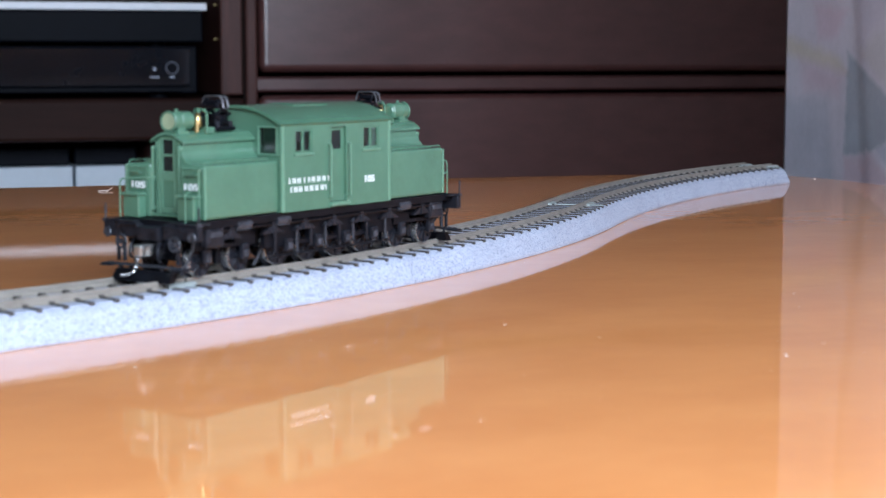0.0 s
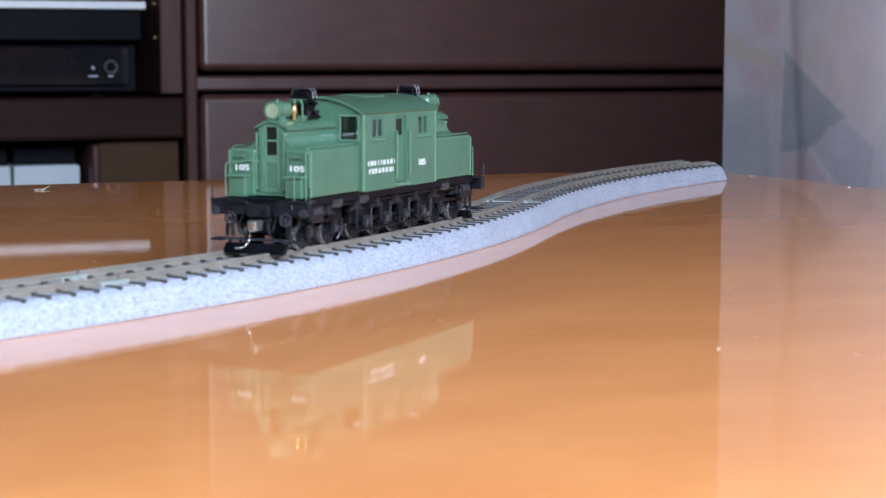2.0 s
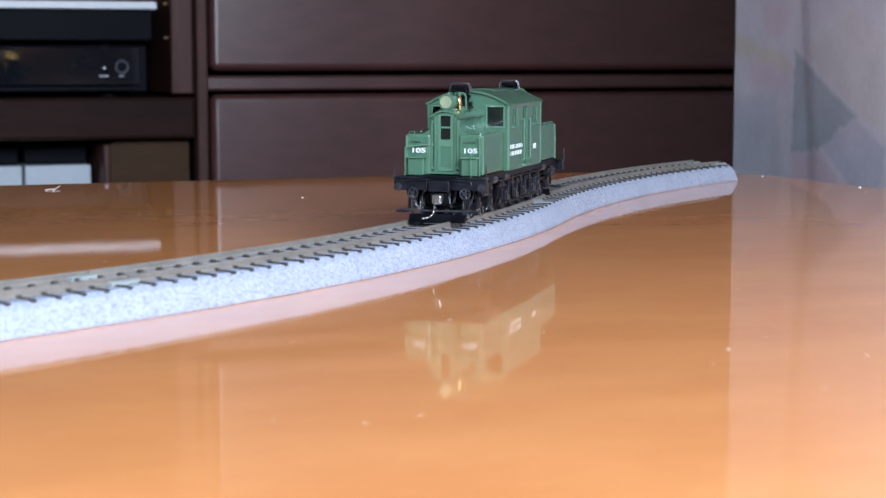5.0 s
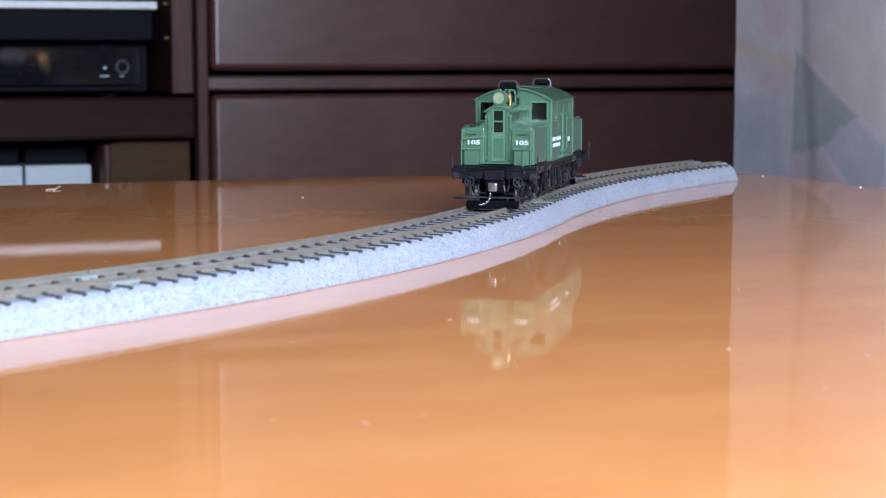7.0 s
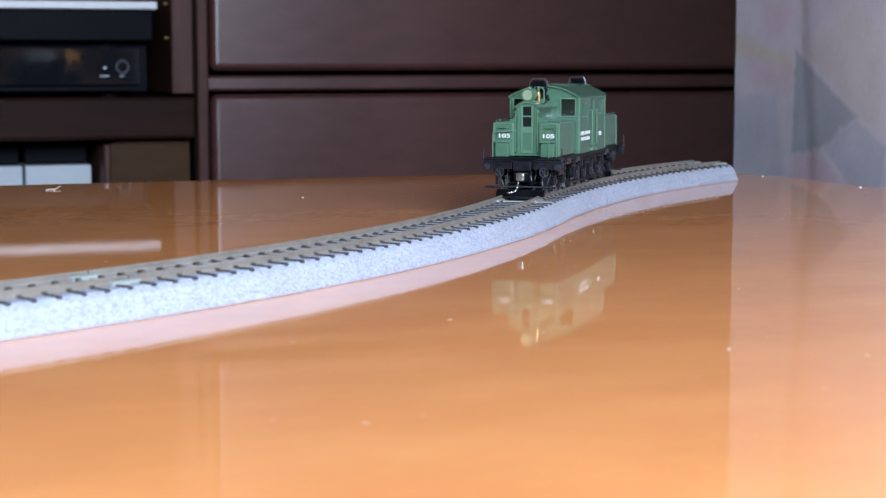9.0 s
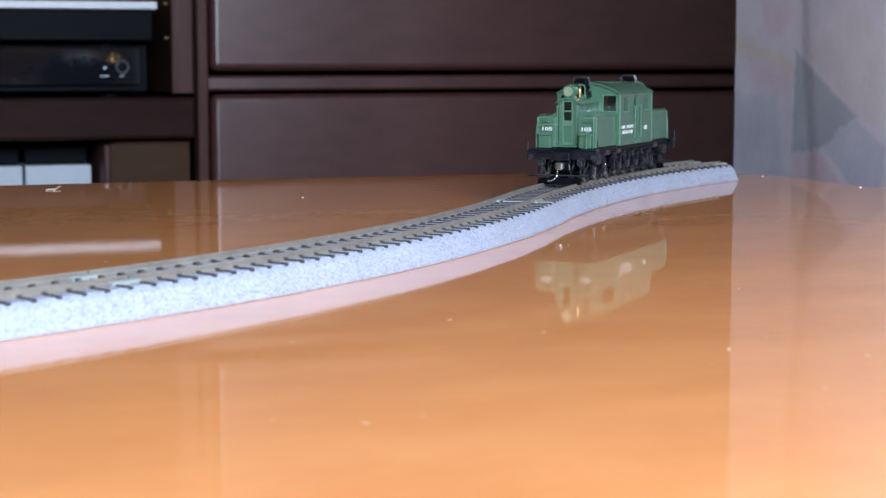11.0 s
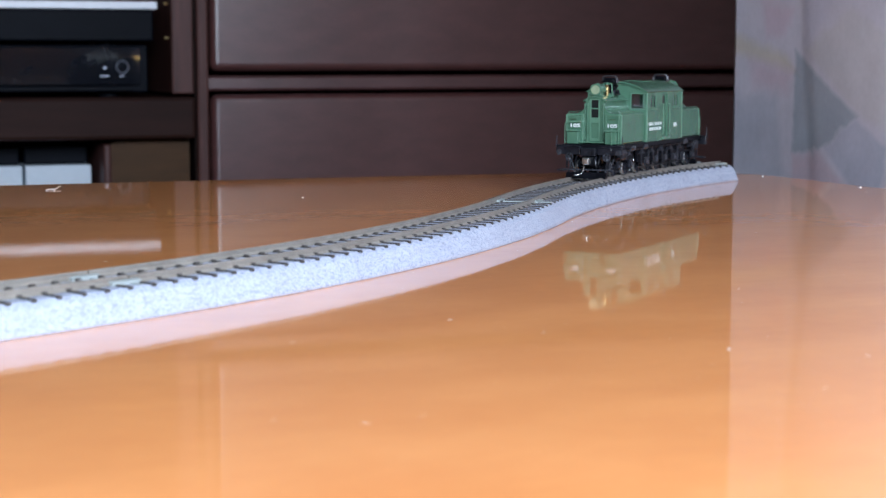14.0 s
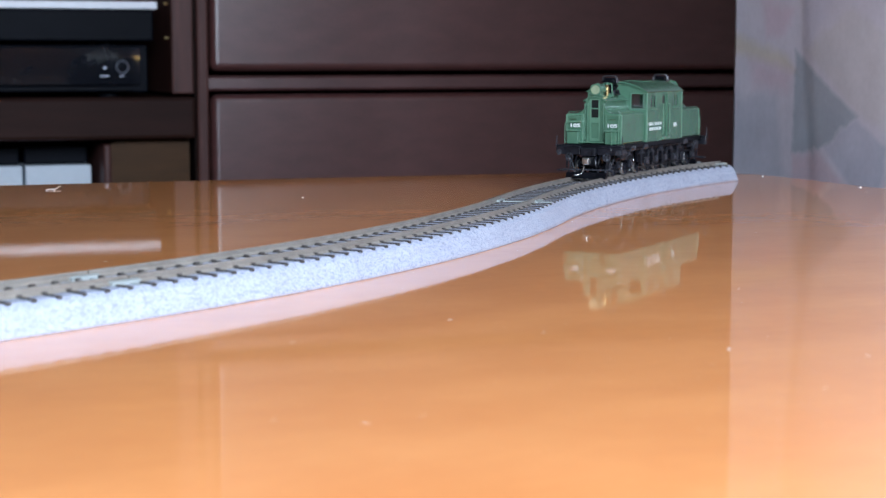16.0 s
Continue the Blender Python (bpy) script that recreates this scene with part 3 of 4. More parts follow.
    for s in (1, -1):
        for x in (32.4, 38.4):
            bm = cyl(B(), (x, s * 3.4, 44.5), (x, s * 3.4, 46.4), 0.9, 10)
            p("insulator", bm, M_LOCO_GREY, panto, ahead=4.6)
    p("shoe_carrier", box(B(), 34.0, 37.0, -3.0, 3.0, 51.4, 53.1, 0.4, 1), M_LOCO_BLACK, panto, ahead=4.6)
    for x, z, r in ((32.2, 48.6, 0.45), (38.4, 51.0, 0.45), (38.8, 48.2, 0.45), (33.0, 50.6, 0.45), (36.5, 46.0, 1.0)):
        p("cross_tube", cyl(B(), (x, -3.4, z), (x, 3.4, z), r, 10), M_LOCO_BLACK, panto, ahead=4.6)
    for x in (34.4, 36.6):
        p("contact_shoe", wire(B(), [(x, -4.4, 50.4), (x, -4.1, 52.6), (x, -3.1, 54.0), (x, 3.1, 54.0), (x, 4.1, 52.6), (x, 4.4, 50.4)], 0.31), M_WIRE, panto, ahead=4.6)
    # beam, coupler, pilot
    bm = B()
    for s in (1, -1):
        box(bm, 67.6, 70.2, min(s * 5.0, s * 19.2), max(s * 5.0, s * 19.2), 11.9, 16.5, 0.5, 2)
    box(bm, 66.8, 69.4, -5.2, 5.2, 12.6, 15.8, 0.3, 1)
    beam = p("end_beam", bm, M_LOCO_GREY, loco, "black end beam")
    bm = B()
    for y in (-14.2, -7.6, -6.2, 6.2, 7.6, 14.2):
        cyl(bm, (70.1, y, 14.6), (70.6, y, 14.6), 0.4, 6)
    for y in (-16.4, -12.4, 12.4, 16.4):
        cyl(bm, (70.1, y, 12.9), (70.5, y, 12.9), 0.3, 6)
    p("bolts", bm, M_LOCO_GREY, beam)
    p("coupler_pocket", box(B(), 68.4, 71.4, -4.4, 4.4, 11.4, 15.6, 0.45, 2), M_LOCO_GREY, beam, "raised black coupler pocket")
    for s in (1, -1):
        p("tread_plate", box(B(), 63.6, 70.4, min(s * 6.8, s * 18.6), max(s * 6.8, s * 18.6), 16.5, 17.2, 0.15, 1), M_LOCO_GREY, beam)
        p("hand_lever", wire(B(), [(70.9, s * 4.8, 16.0), (71.0, s * 13.0, 15.8), (71.0, s * 13.6, 14.6)], 0.22, 6), M_LOCO_GREY, beam)
    cp = p("coupler", box(B(), 70.4, 75.4, -1.7, 1.7, 7.0, 10.6, 0.5, 2), M_STEEL, loco, "bright steel knuckle coupler")
    p("knuckle", box(B(), 74.6, 77.2, -0.4, 2.7, 6.9, 10.7, 0.7, 2), M_STEEL, cp)
    p("trip_pin", wire(B(), [(75.0, -0.6, 7.0), (75.2, -0.7, 4.6), (75.6, -1.2, 2.9), (76.4, -2.3, 1.8), (77.4, -4.0, 1.4), (77.8, -5.0, 1.5)], 0.42, 9), M_STEEL, cp, "curved steel coupler pin", True)
    pilot = p("pilot_bar", box(B(), 71.6, 73.4, -15.4, 15.4, 3.7, 4.5, 0.25, 2), M_WORN_GLINT, loco, "black pilot bar low over the rails")
    bm = B()
    prism(bm, [(70.6, 2.7), (72.8, 2.7), (75.0, -0.5), (72.2, -0.5)], -11.6, 11.6, "y")
    p("pilot_blade", bm, M_LOCO_BLACK, pilot)
    bm = B()
    for y in (-10.6, -6.4, 6.4, 10.6):
        box(bm, 71.4, 72.4, y - 0.35, y + 0.35, 2.5, 3.8)
    p("blade_bolts", bm, M_WORN_GLINT, pilot)
    for s in (1, -1):
        p("pilot_post", box(B(), 70.4, 71.4, s * 12.2 - 0.5, s * 12.2 + 0.5, 4.8, 9.0, 0.15, 1), M_LOCO_GREY, pilot)
        p("pilot_wing", prism(B(), [(70.4, 4.1), (73.8, 4.1), (74.4, 3.4), (70.4, 3.4)], min(s * 12.4, s * 17.0), max(s * 12.4, s * 17.0), "y"), M_LOCO_GREY, pilot)
        p("air_hose", wire(B(), [(69.8, s * 6.6, 11.6), (71.6, s * 6.9, 9.6), (72.2, s * 6.4, 7.2), (72.0, s * 5.6, 6.0)], 0.5, 8), M_LOCO_BLACK, loco, "short black air hose")
    p("air_pipe", wire(B(), [(70.4, 4.4, 11.0), (71.8, 4.6, 9.4), (72.2, 5.0, 7.0), (71.6, 5.4, 5.4)], 0.55, 8), M_LOCO_GREY, loco)
    p("draft_box", box(B(), 62.0, 70.2, -4.0, 4.0, 5.8, 11.2, 0.3, 1), M_LOCO_BLACK, loco)


def loco_cab(loco):
    side_holes = [(13.6, 22.4, 35.8, 43.4), (-22.4, -13.6, 35.8, 43.4), (-4.4, 4.2, 19.2, 43.6)]
    for s in (1, -1):
        y0, y1 = sorted((s * 16.7, s * 17.5))
        wall = mmpart("cab_side", pierced(B(), -28.8, 28.8, 17.5, 45.4, y0, y1, side_holes, "y"), M_GREEN, loco, "green cab side with lettering")
        for x in (18.0, -18.0):
            bm = pierced(B(), x - 4.4, x + 4.4, 35.8, 43.4, s * 16.5, s * 17.25, [(x - 3.7, x - 0.5, 36.6, 42.7), (x + 0.5, x + 3.7, 36.6, 42.7)], "y")
            win = mmpart("window", bm, M_GREEN, wall)
            for k in (-1, 1):
                mmpart("pane", box(B(), x + k * 2.1 - 1.6, x + k * 2.1 + 1.6, s * 16.86 - 0.08, s * 16.86 + 0.08, 36.6, 42.7), M_GLASS, wall, "clear window pane")
            mmpart("sill", box(B(), x - 5.0, x + 5.0, min(s * 17.4, s * 18.0), max(s * 17.4, s * 18.0), 35.0, 35.8, 0.15, 1), M_GREEN_GLINT, wall)
        d = mmpart("side_door", pierced(B(), -4.3, 4.1, 19.3, 43.5, s * 16.1, s * 16.6, [(-2.6, 2.4, 36.4, 42.4)], "y"), M_GREEN, wall, "recessed green cab door")
        mmpart("pane", box(B(), -2.6, 2.4, s * 16.3 - 0.08, s * 16.3 + 0.08, 36.4, 42.4), M_DARK_GLASS, wall)
        for x in (-5.3, 5.1):
            mmpart("door_rail", wire(B(), [(x, s * 17.4, 21), (x, s * 18.5, 21.2), (x, s * 18.5, 38), (x, s * 17.4, 38.2)], 0.36), M_GREEN_GLINT, wall)
        mmpart("door_step", box(B(), -4.9, 4.7, min(s * 17.3, s * 18.8), max(s * 17.3, s * 18.8), 18.0, 19.2, 0.2, 1), M_GREEN_GLINT, wall)
        for x in (-28.45, 28.45):
            mmpart("corner_strip", box(B(), x - 0.75, x + 0.75, s * 17.3 - 0.42, s * 17.3 + 0.42, 17.6, 45.2, 0.2, 1), M_GREEN_GLINT, wall)
        # company lettering as plain white blocks in two rows
        bm = B()
        for row, (z, widths) in enumerate(((26.4, (2.4, 2.0, 2.8, 0, 2.3, 2.4, 2.3, 2.4)), (23.6, (2.3, 2.0, 2.5, 2.2, 2.3, 2.5, 2.0)))):
            x = 25.6 if row == 0 else 24.8
            for wd in widths:
                if wd:
                    for a, b in ((x - 0.6, x), (x - wd, x - wd + 0.5)):
                        box(bm, a if s > 0 else -b, b if s > 0 else -a, s * 17.55 - 0.08, s * 17.55 + 0.08, z, z + 1.7)
                x -= (wd or 0.9) + 0.42
        mmpart("lettering", bm, M_LETTER, wall, "two rows of small white bars")
        bm = text_mesh("105", 3.0)
        bm.transform(Matrix.Diagonal((1.35, 1, 1, 1)))
        bm.transform(pose(-16.8 * s, s * 17.6, 25.6, 90, 0, 180 if s > 0 else 0))
        mmpart("road_number", bm, M_LETTER, wall, "white painted number 105")
    for e in (1, -1):
        x0, x1 = sorted((e * 28.0, e * 28.8))
        holes = [(8.4, 15.4, 35.95, 44.1), (-15.4, -8.4, 35.95, 44.1)]
        wall = mmpart("cab_end", pierced(B(), -16.7, 16.7, 17.5, 45.4, x0, x1, holes, "x"), M_GREEN, loco, "green cab end wall with two windows")
        mmpart("gable", prism(B(), [(y * 16.7 / 17.4, z) for y, z in arch(17.4, 45.4, 50.2)], x0, x1), M_GREEN, wall)
        for s in (1, -1):
            y0, y1 = sorted((s * 7.9, s * 15.9))
            win = mmpart("window", pierced(B(), y0, y1, 35.4, 44.6, e * 28.75, e * 29.3, [(y0 + 0.55, y1 - 0.55, 36.0, 44.05)], "x"), M_GREEN_GLINT, wall)
            mmpart("pane", box(B(), e * 28.45 - 0.08, e * 28.45 + 0.08, y0 + 0.5, y1 - 0.5, 35.95, 44.1), M_GLASS, wall, "clear window pane")
        bm = B()
        for y, z in arch(16.4, 44.6, 49.2, 34):
            cyl(bm, (e * 28.7, y, z), (e * 29.15, y, z), 0.25, 5)
        for s in (1, -1):
            for i in range(11):
                cyl(bm, (e * 28.7, s * 16.5, 35.6 + i * 0.85), (e * 29.15, s * 16.2, 35.6 + i * 0.85), 0.25, 5)
        tagged(mmpart("rivets", bm, M_GREEN_GLINT, wall), kind="stuff")
    up, lo = arch(18.3, 45.2, 51.0, 18), arch(17.6, 44.6, 50.1, 18)
    roof = mmpart("roof", prism(B(), up + lo[::-1], -30.0, 30.0), M_GREEN, loco, "green arched cab roof")
    mmpart("roof_hatch", prism(B(), [(y, z + 0.3) for y, z in arch(18.3, 45.2, 51.0, 18)[6:13]] + [(6, 49.8), (-6, 49.8)], -9, 9), M_GREEN, roof)
    mmpart("cab_floor", box(B(), -28, 28, -16.7, 16.7, 17.5, 19.0), M_INNER, loco)
    mmpart("motor_cover", box(B(), -20, 20, -5, 5, 19.0, 34.0, 0.8, 2), M_INNER, loco)


WHEELSETS = []


def loco_frame(loco):
    mmpart("deck", box(B(), -67.6, 67.6, -16.4, 16.4, 15.0, 17.5), M_LOCO_BLACK, loco, "black deck under the body")
    for s in (1, -1):
        y0, y1 = sorted((s * 12.6, s * 14.2))
        mmpart("side_frame", pierced(B(), -34, 34, 6.6, 13.4, y0, y1,
                                     [(x - 3.4, x + 3.4, 8.0, 11.8) for x in (-15.2, 0, 15.2)], "y"), M_LOCO_BLACK, loco, "black outside frame")
        for e in (1, -1):
            x0, x1 = sorted((e * 37.0, e * 65.0))
            mmpart("truck_frame", pierced(B(), x0, x1, 8.4, 12.6, min(s * 11.6, s * 13.0), max(s * 11.6, s * 13.0),
                                          [(e * 50.7 - 4.2, e * 50.7 + 4.2, 9.6, 11.6)], "y"), M_LOCO_BLACK, loco, "black truck frame")
        for e in (1, -1):
            bm = box(B(), min(e * 54.8, e * 63.0), max(e * 54.8, e * 63.0), min(s * 13.2, s * 16.2), max(s * 13.2, s * 16.2), 9.2, 15.0, 0.6, 2)
            sand = mmpart("sand_box", bm, M_LOCO_GREY, loco, "black sand box behind the end beam")
            mmpart("sand_lid", box(B(), min(e * 56.0, e * 61.8), max(e * 56.0, e * 61.8), min(s * 16.1, s * 16.6), max(s * 16.1, s * 16.6), 12.2, 14.0, 0.2, 1), M_WORN_GLINT, sand)
        mmpart("brake_rod", wire(B(), [(-33, s * 13.8, 3.6), (33, s * 13.8, 3.6)], 0.4), M_LOCO_BLACK, loco)
        mmpart("conduit", wire(B(), [(-61, s * 15.6, 14.0), (61, s * 15.6, 14.0)], 0.45), M_LOCO_BLACK, loco)
        for x in (-59.5, -42.0, -22.8, -7.6, 7.6, 22.8, 42.0, 59.5):
            r = 6.4 if abs(x) < 30 else 4.9
            o = 0.0 if abs(x) < 30 else 1.9
            jb = mmpart("journal_box", box(B(), x - 1.7, x + 1.7, min(s * (13.8 - o), s * (15.6 - o)), max(s * (13.8 - o), s * (15.6 - o)), r - 1.6 + o * 0.4, r + 2.6 + o * 0.8, 0.5, 2), M_LOCO_GREY, loco, "worn dark journal box")
            mmpart("cover", box(B(), x - 1.2, x + 1.2, min(s * (15.5 - o), s * (16.1 - o)), max(s * (15.5 - o), s * (16.1 - o)), r - 0.9 + o * 0.4, r + 1.4 + o * 0.4, 0.3, 1), M_WORN_GLINT, jb)
        for x in (-51, -31, -15.2, 0, 15.2, 31, 51):
            bm = B()
            for k in range(4):
                hw = 5.2 - k * 1.1
                prism(bm, [(x - hw, 11.6 + k * 0.6), (x, 11.85 + k * 0.6), (x + hw, 11.6 + k * 0.6), (x + hw, 11.1 + k * 0.6), (x, 11.35 + k * 0.6), (x - hw, 11.1 + k * 0.6)], s * 14.3, s * 15.6, "y")
            box(bm, x - 0.9, x + 0.9, s * 15.0 - 1.0, s * 15.0 + 1.0, 11.2, 14.9, 0.2, 1)
            mmpart("leaf_spring", bm, M_LOCO_GREY, loco, "dark leaf spring")
        for x in (-39, 27, 46):
            bm = cyl(B(), (x - 3.2, s * 15.0, 15.0), (x + 3.2, s * 15.0, 15.0), 1.9, 14)
            mmpart("air_tank", bm, M_WORN_GLINT, loco, "small dark air tank")
    for s in (1, -1):
        for k, x in enumerate((-29.5, -18.8, -11.2, -3.6, 3.8, 11.4, 18.6, 29.6)):
            mmpart("hanger", box(B(), x - 0.45, x + 0.45, s * 14.9 - 0.35, s * 14.9 + 0.35, 4.2 + (k % 3) * 0.7, 12.6, 0.15, 1), M_LOCO_GREY if k % 2 else M_WORN_GLINT, loco)
        for x in (-50.6, -15.2, 0.0, 15.2, 50.6):
            mmpart("brake_shoe", box(B(), x - 1.0, x + 1.0, s * 9.0 - 1.2, s * 9.0 + 1.2, 3.0, 7.6, 0.4, 1), M_LOCO_BLACK, loco)
        for x in (-64.5, -31.0, 31.0, 64.5):
            mmpart("sand_pipe", wire(B(), [(x, s * 13.4, 14.5), (x + 0.6, s * 12.2, 8.5), (x + 1.6, s * 9.4, 2.2), (x + 2.2, s * 9.0, 1.0)], 0.38, 7), M_WORN_GLINT, loco, "thin sand pipe")
    mmpart("motor_block", box(B(), -30, 30, -8, 8, 6.5, 15, 0.5, 1), M_LOCO_BLACK, loco)
    for x in (-59.5, -42.0, -22.8, -7.6, 7.6, 22.8, 42.0, 59.5):
        r = 6.4 if abs(x) < 30 else 4.9
        ws = mmpart("wheelset", cyl(B(), (0, -13.2, 0), (0, 13.2, 0), 0.8, 10), M_LOCO_GREY, loco, "axle with two dark metal wheels", at=(x, 0, r))
        for s in (1, -1):
            bm = cyl(B(), (0, s * 7.6, 0), (0, s * 8.2, 0), r + 0.75, 30)
            cyl(bm, (0, s * 8.2, 0), (0, s * 10.2, 0), r, 30)
            ring(bm, (0, s * 10.2, 0), (0, 1, 0), r - 0.5, 0.35, 24)
            for k in range(8):
                a = 2 * math.pi * k / 8
                cyl(bm, (0, s * 10.35, 0), (r * 0.85 * math.cos(a), s * 10.35, r * 0.85 * math.sin(a)), 0.35, 5)
            cyl(bm, (0, s * 10, 0), (0, s * 11, 0), 1.4, 12)
            mmpart("wheel", bm, M_LOCO_GREY, ws)
            mmpart("tyre", cyl(ring(B(), (0, s * 9.9, 0), (0, 1, 0), r - 0.35, 0.42, 30, 8), (0, s * 8.15, 0), (0, s * 9.9, 0), r + 0.05, 30, None, False), M_STEEL, ws, "bright worn steel tyre")
        WHEELSETS.append((ws, x * 0.001, r * 0.001))


def locomotive():
    loco = tagged(new("model_locomotive"), "green and black scale model electric locomotive on the track", "model train")
    loco_end(loco, False)
    loco_end(loco, True)
    loco_cab(loco)
    loco_frame(loco)
    return loco


LOCO = locomotive()


# ---- the cabinet with the recorders ----
CAB_V = 1.891


def cabinet():
    cab = tagged(new("wall_cabinet"), "dark walnut cabinet with an open shelf bay and wide drawers", "cabinet")
    cab.matrix_basis = ROOM
    z0, z1 = FLOOR_Z, 1.25
    # carcass panels in the darker walnut, with the inner shade in its colour
    part("back_panel", box(B(), -0.62, 1.30, CAB_V + 0.40, CAB_V + 0.42, z0, z1), M_CABINET_SHADE, cab)
    part("top_panel", box(B(), -0.62, 1.30, CAB_V + 0.012, CAB_V + 0.40, z1, z1 + 0.025), M_CABINET_SHADE, cab)
    part("plinth", box(B(), -0.62, 1.30, CAB_V + 0.012, CAB_V + 0.40, z0, z0 + 0.05), M_CABINET_SHADE, cab)
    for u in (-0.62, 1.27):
        part("side_panel", box(B(), u, u + 0.03, CAB_V + 0.012, CAB_V + 0.40, z0 + 0.05, z1), M_CABINET_SHADE, cab)
    part("divider", box(B(), 0.402, 0.416, CAB_V + 0.014, CAB_V + 0.40, z0 + 0.05, z1), M_CABINET_SHADE, cab)
    part("post", box(B(), 0.375, 0.399, CAB_V + 0.002, CAB_V + 0.40, 0.035, z1 - 0.002, 0.002, 2), M_POST, cab, "brown grained upright post")
    part("shelf", box(B(), -0.588, 0.3985, CAB_V - 0.010, CAB_V + 0.39, -0.013, 0.032, 0.004, 2), M_SHELF, cab, "thick dark wooden shelf")
    part("shelf", box(B(), -0.588, 0.3985, CAB_V + 0.004, CAB_V + 0.39, -0.150, -0.125, 0.003, 2), M_CABINET, cab)
    part("shelf", box(B(), -0.588, 0.3745, CAB_V + 0.004, CAB_V + 0.39, 0.62, 0.645, 0.003, 2), M_CABINET, cab)
    # brass stubs added as the bright spots of lit shelf-pin holes
    for z in (0.096, 0.133):
        part("pin_hole_glint", cyl(B(), (0.3752, CAB_V + 0.020, z), (0.3705, CAB_V + 0.020, z), 0.0015, 12), M_BRASS, cab, "small brass stub for a lit shelf-pin hole")
    part("stile", box(B(), 0.4025, 0.4155, CAB_V + 0.000, CAB_V + 0.013, z0 + 0.05, z1, 0.003, 2), M_POST, cab)
    for a, b in ((-0.325, -0.157), (-0.131, 0.0340), (0.0600, 0.235), (0.259, 0.430), (0.454, 0.625), (0.65, 1.22)):
        d = part("drawer_front" if b < 0.64 else "door", box(B(), 0.4165, 1.266, CAB_V - 0.010, CAB_V + 0.012, a, b, 0.008, 4), M_CABINET, cab, "wide smooth walnut front")
        if b < 1:
            part("drawer_rail", box(B(), 0.417, 1.268, CAB_V + 0.024, CAB_V + 0.040, b + 0.0035, b + 0.0205, 0.003, 2), M_CABINET, cab)


cabinet()


def recorders():
    r = tagged(new("video_recorder"), "black video recorder with a glossy front on the shelf", "recorder")
    r.matrix_basis = ROOM @ Matrix.Translation((0.14, CAB_V, 0)) @ Matrix.Rotation(radians(-0.5), 4, "Z") @ Matrix.Translation((-0.14, -CAB_V, 0))
    u0, u1, v = -0.080, 0.351, CAB_V + 0.012
    part("body", box(B(), u0, u1, v + 0.006, v + 0.29, 0.037, 0.088, 0.002, 2), M_BLACK, r)
    bm = box(B(), u0 + 0.002, u1 - 0.009, -0.003, 0.003, -0.0205, 0.0205, 0.0008, 1)
    bm.transform(Matrix.Translation((0, v + 0.003, 0.0655)) @ Matrix.Rotation(radians(0.38), 4, "X"))
    part("front_panel", bm, M_PANEL, r, "glossy black front panel")
    part("lower_lip", box(B(), u0 + 0.002, u1 - 0.018, v - 0.004, v + 0.006, 0.0385, 0.0440, 0.001, 1), M_BLACK, r)
    part("knob_ring", ring(B(), (0.3225, v - 0.001, 0.0645), (0, 1, 0), 0.0064, 0.0011, 26, 8), M_KNOB, r, "grey ring round a button")
    part("button", cyl(B(), (0.3035, v + 0.001, 0.0635), (0.3035, v - 0.0015, 0.0635), 0.0017, 14), M_KNOB, r)
    for c, wd in ((0.3035, 0.010), (0.3225, 0.006)):
        part("caption", box(B(), c - wd / 2, c + wd / 2, v - 0.0004, v + 0.001, 0.0540, 0.0555), M_KNOB, r)
    for u in (u0 + 0.04, u1 - 0.04):
        for w in (v + 0.03, v + 0.25):
            part("foot", cyl(B(), (u, w, 0.032), (u, w, 0.038), 0.012, 14), M_BLACK, r)
    d = tagged(new("disc_player"), "flat black player with a bright silver top edge", "disc player")
    d.matrix_basis = ROOM
    part("body", box(B(), u0 - 0.01, 0.358, v + 0.004, v + 0.27, 0.0925, 0.1262, 0.002, 2), M_BLACK, d)
    part("top_plate", box(B(), u0 - 0.012, 0.3615, v - 0.004, v + 0.27, 0.1264, 0.1350, 0.0015, 2), M_SILVER, d, "bright silver top edge")
    for u in (u0 + 0.04, u1 - 0.04):
        for w in (v + 0.04, v + 0.22):
            part("foot", cyl(B(), (u, w, 0.0881), (u, w, 0.0928), 0.011, 14), M_BLACK, d)


recorders()


def shelf_boxes():
    for u0, u1, k in ((-0.02, 0.2185, 0), (0.2215, 0.293, 1)):
        c = tagged(new("storage_box"), "pale grey-white card box with a dark lid" if k else "wide pale grey-white card box with a dark lid", "box", "boxes in the lower bay")
        c.matrix_basis = ROOM
        part("body", box(B(), u0, u1, CAB_V + 0.05, CAB_V + 0.30, -0.1249, -0.043, 0.002, 2), M_WHITE_BOX, c)
        part("lid", box(B(), u0 + 0.001, u1 - 0.001, CAB_V + 0.07, CAB_V + 0.30, -0.0429, -0.0225, 0.002, 1), M_BLACK, c, "dark glossy lid")
    b = tagged(new("wooden_box"), "brown wooden box with a paler front edge", "box")
    b.matrix_basis = ROOM
    part("body", prism(B(), [(0.310, -0.1249), (0.3965, -0.1249), (0.3965, -0.0088), (0.372, -0.0098), (0.340, -0.0130), (0.310, -0.0185)], CAB_V + 0.020, CAB_V + 0.30, "y"), M_BROWN_BOX, b)
    part("edge_strip", box(B(), 0.3010, 0.3098, CAB_V + 0.014, CAB_V + 0.30, -0.1249, -0.0190, 0.003, 3), M_POST, b, "paler rounded front edge", smooth=True)


shelf_boxes()


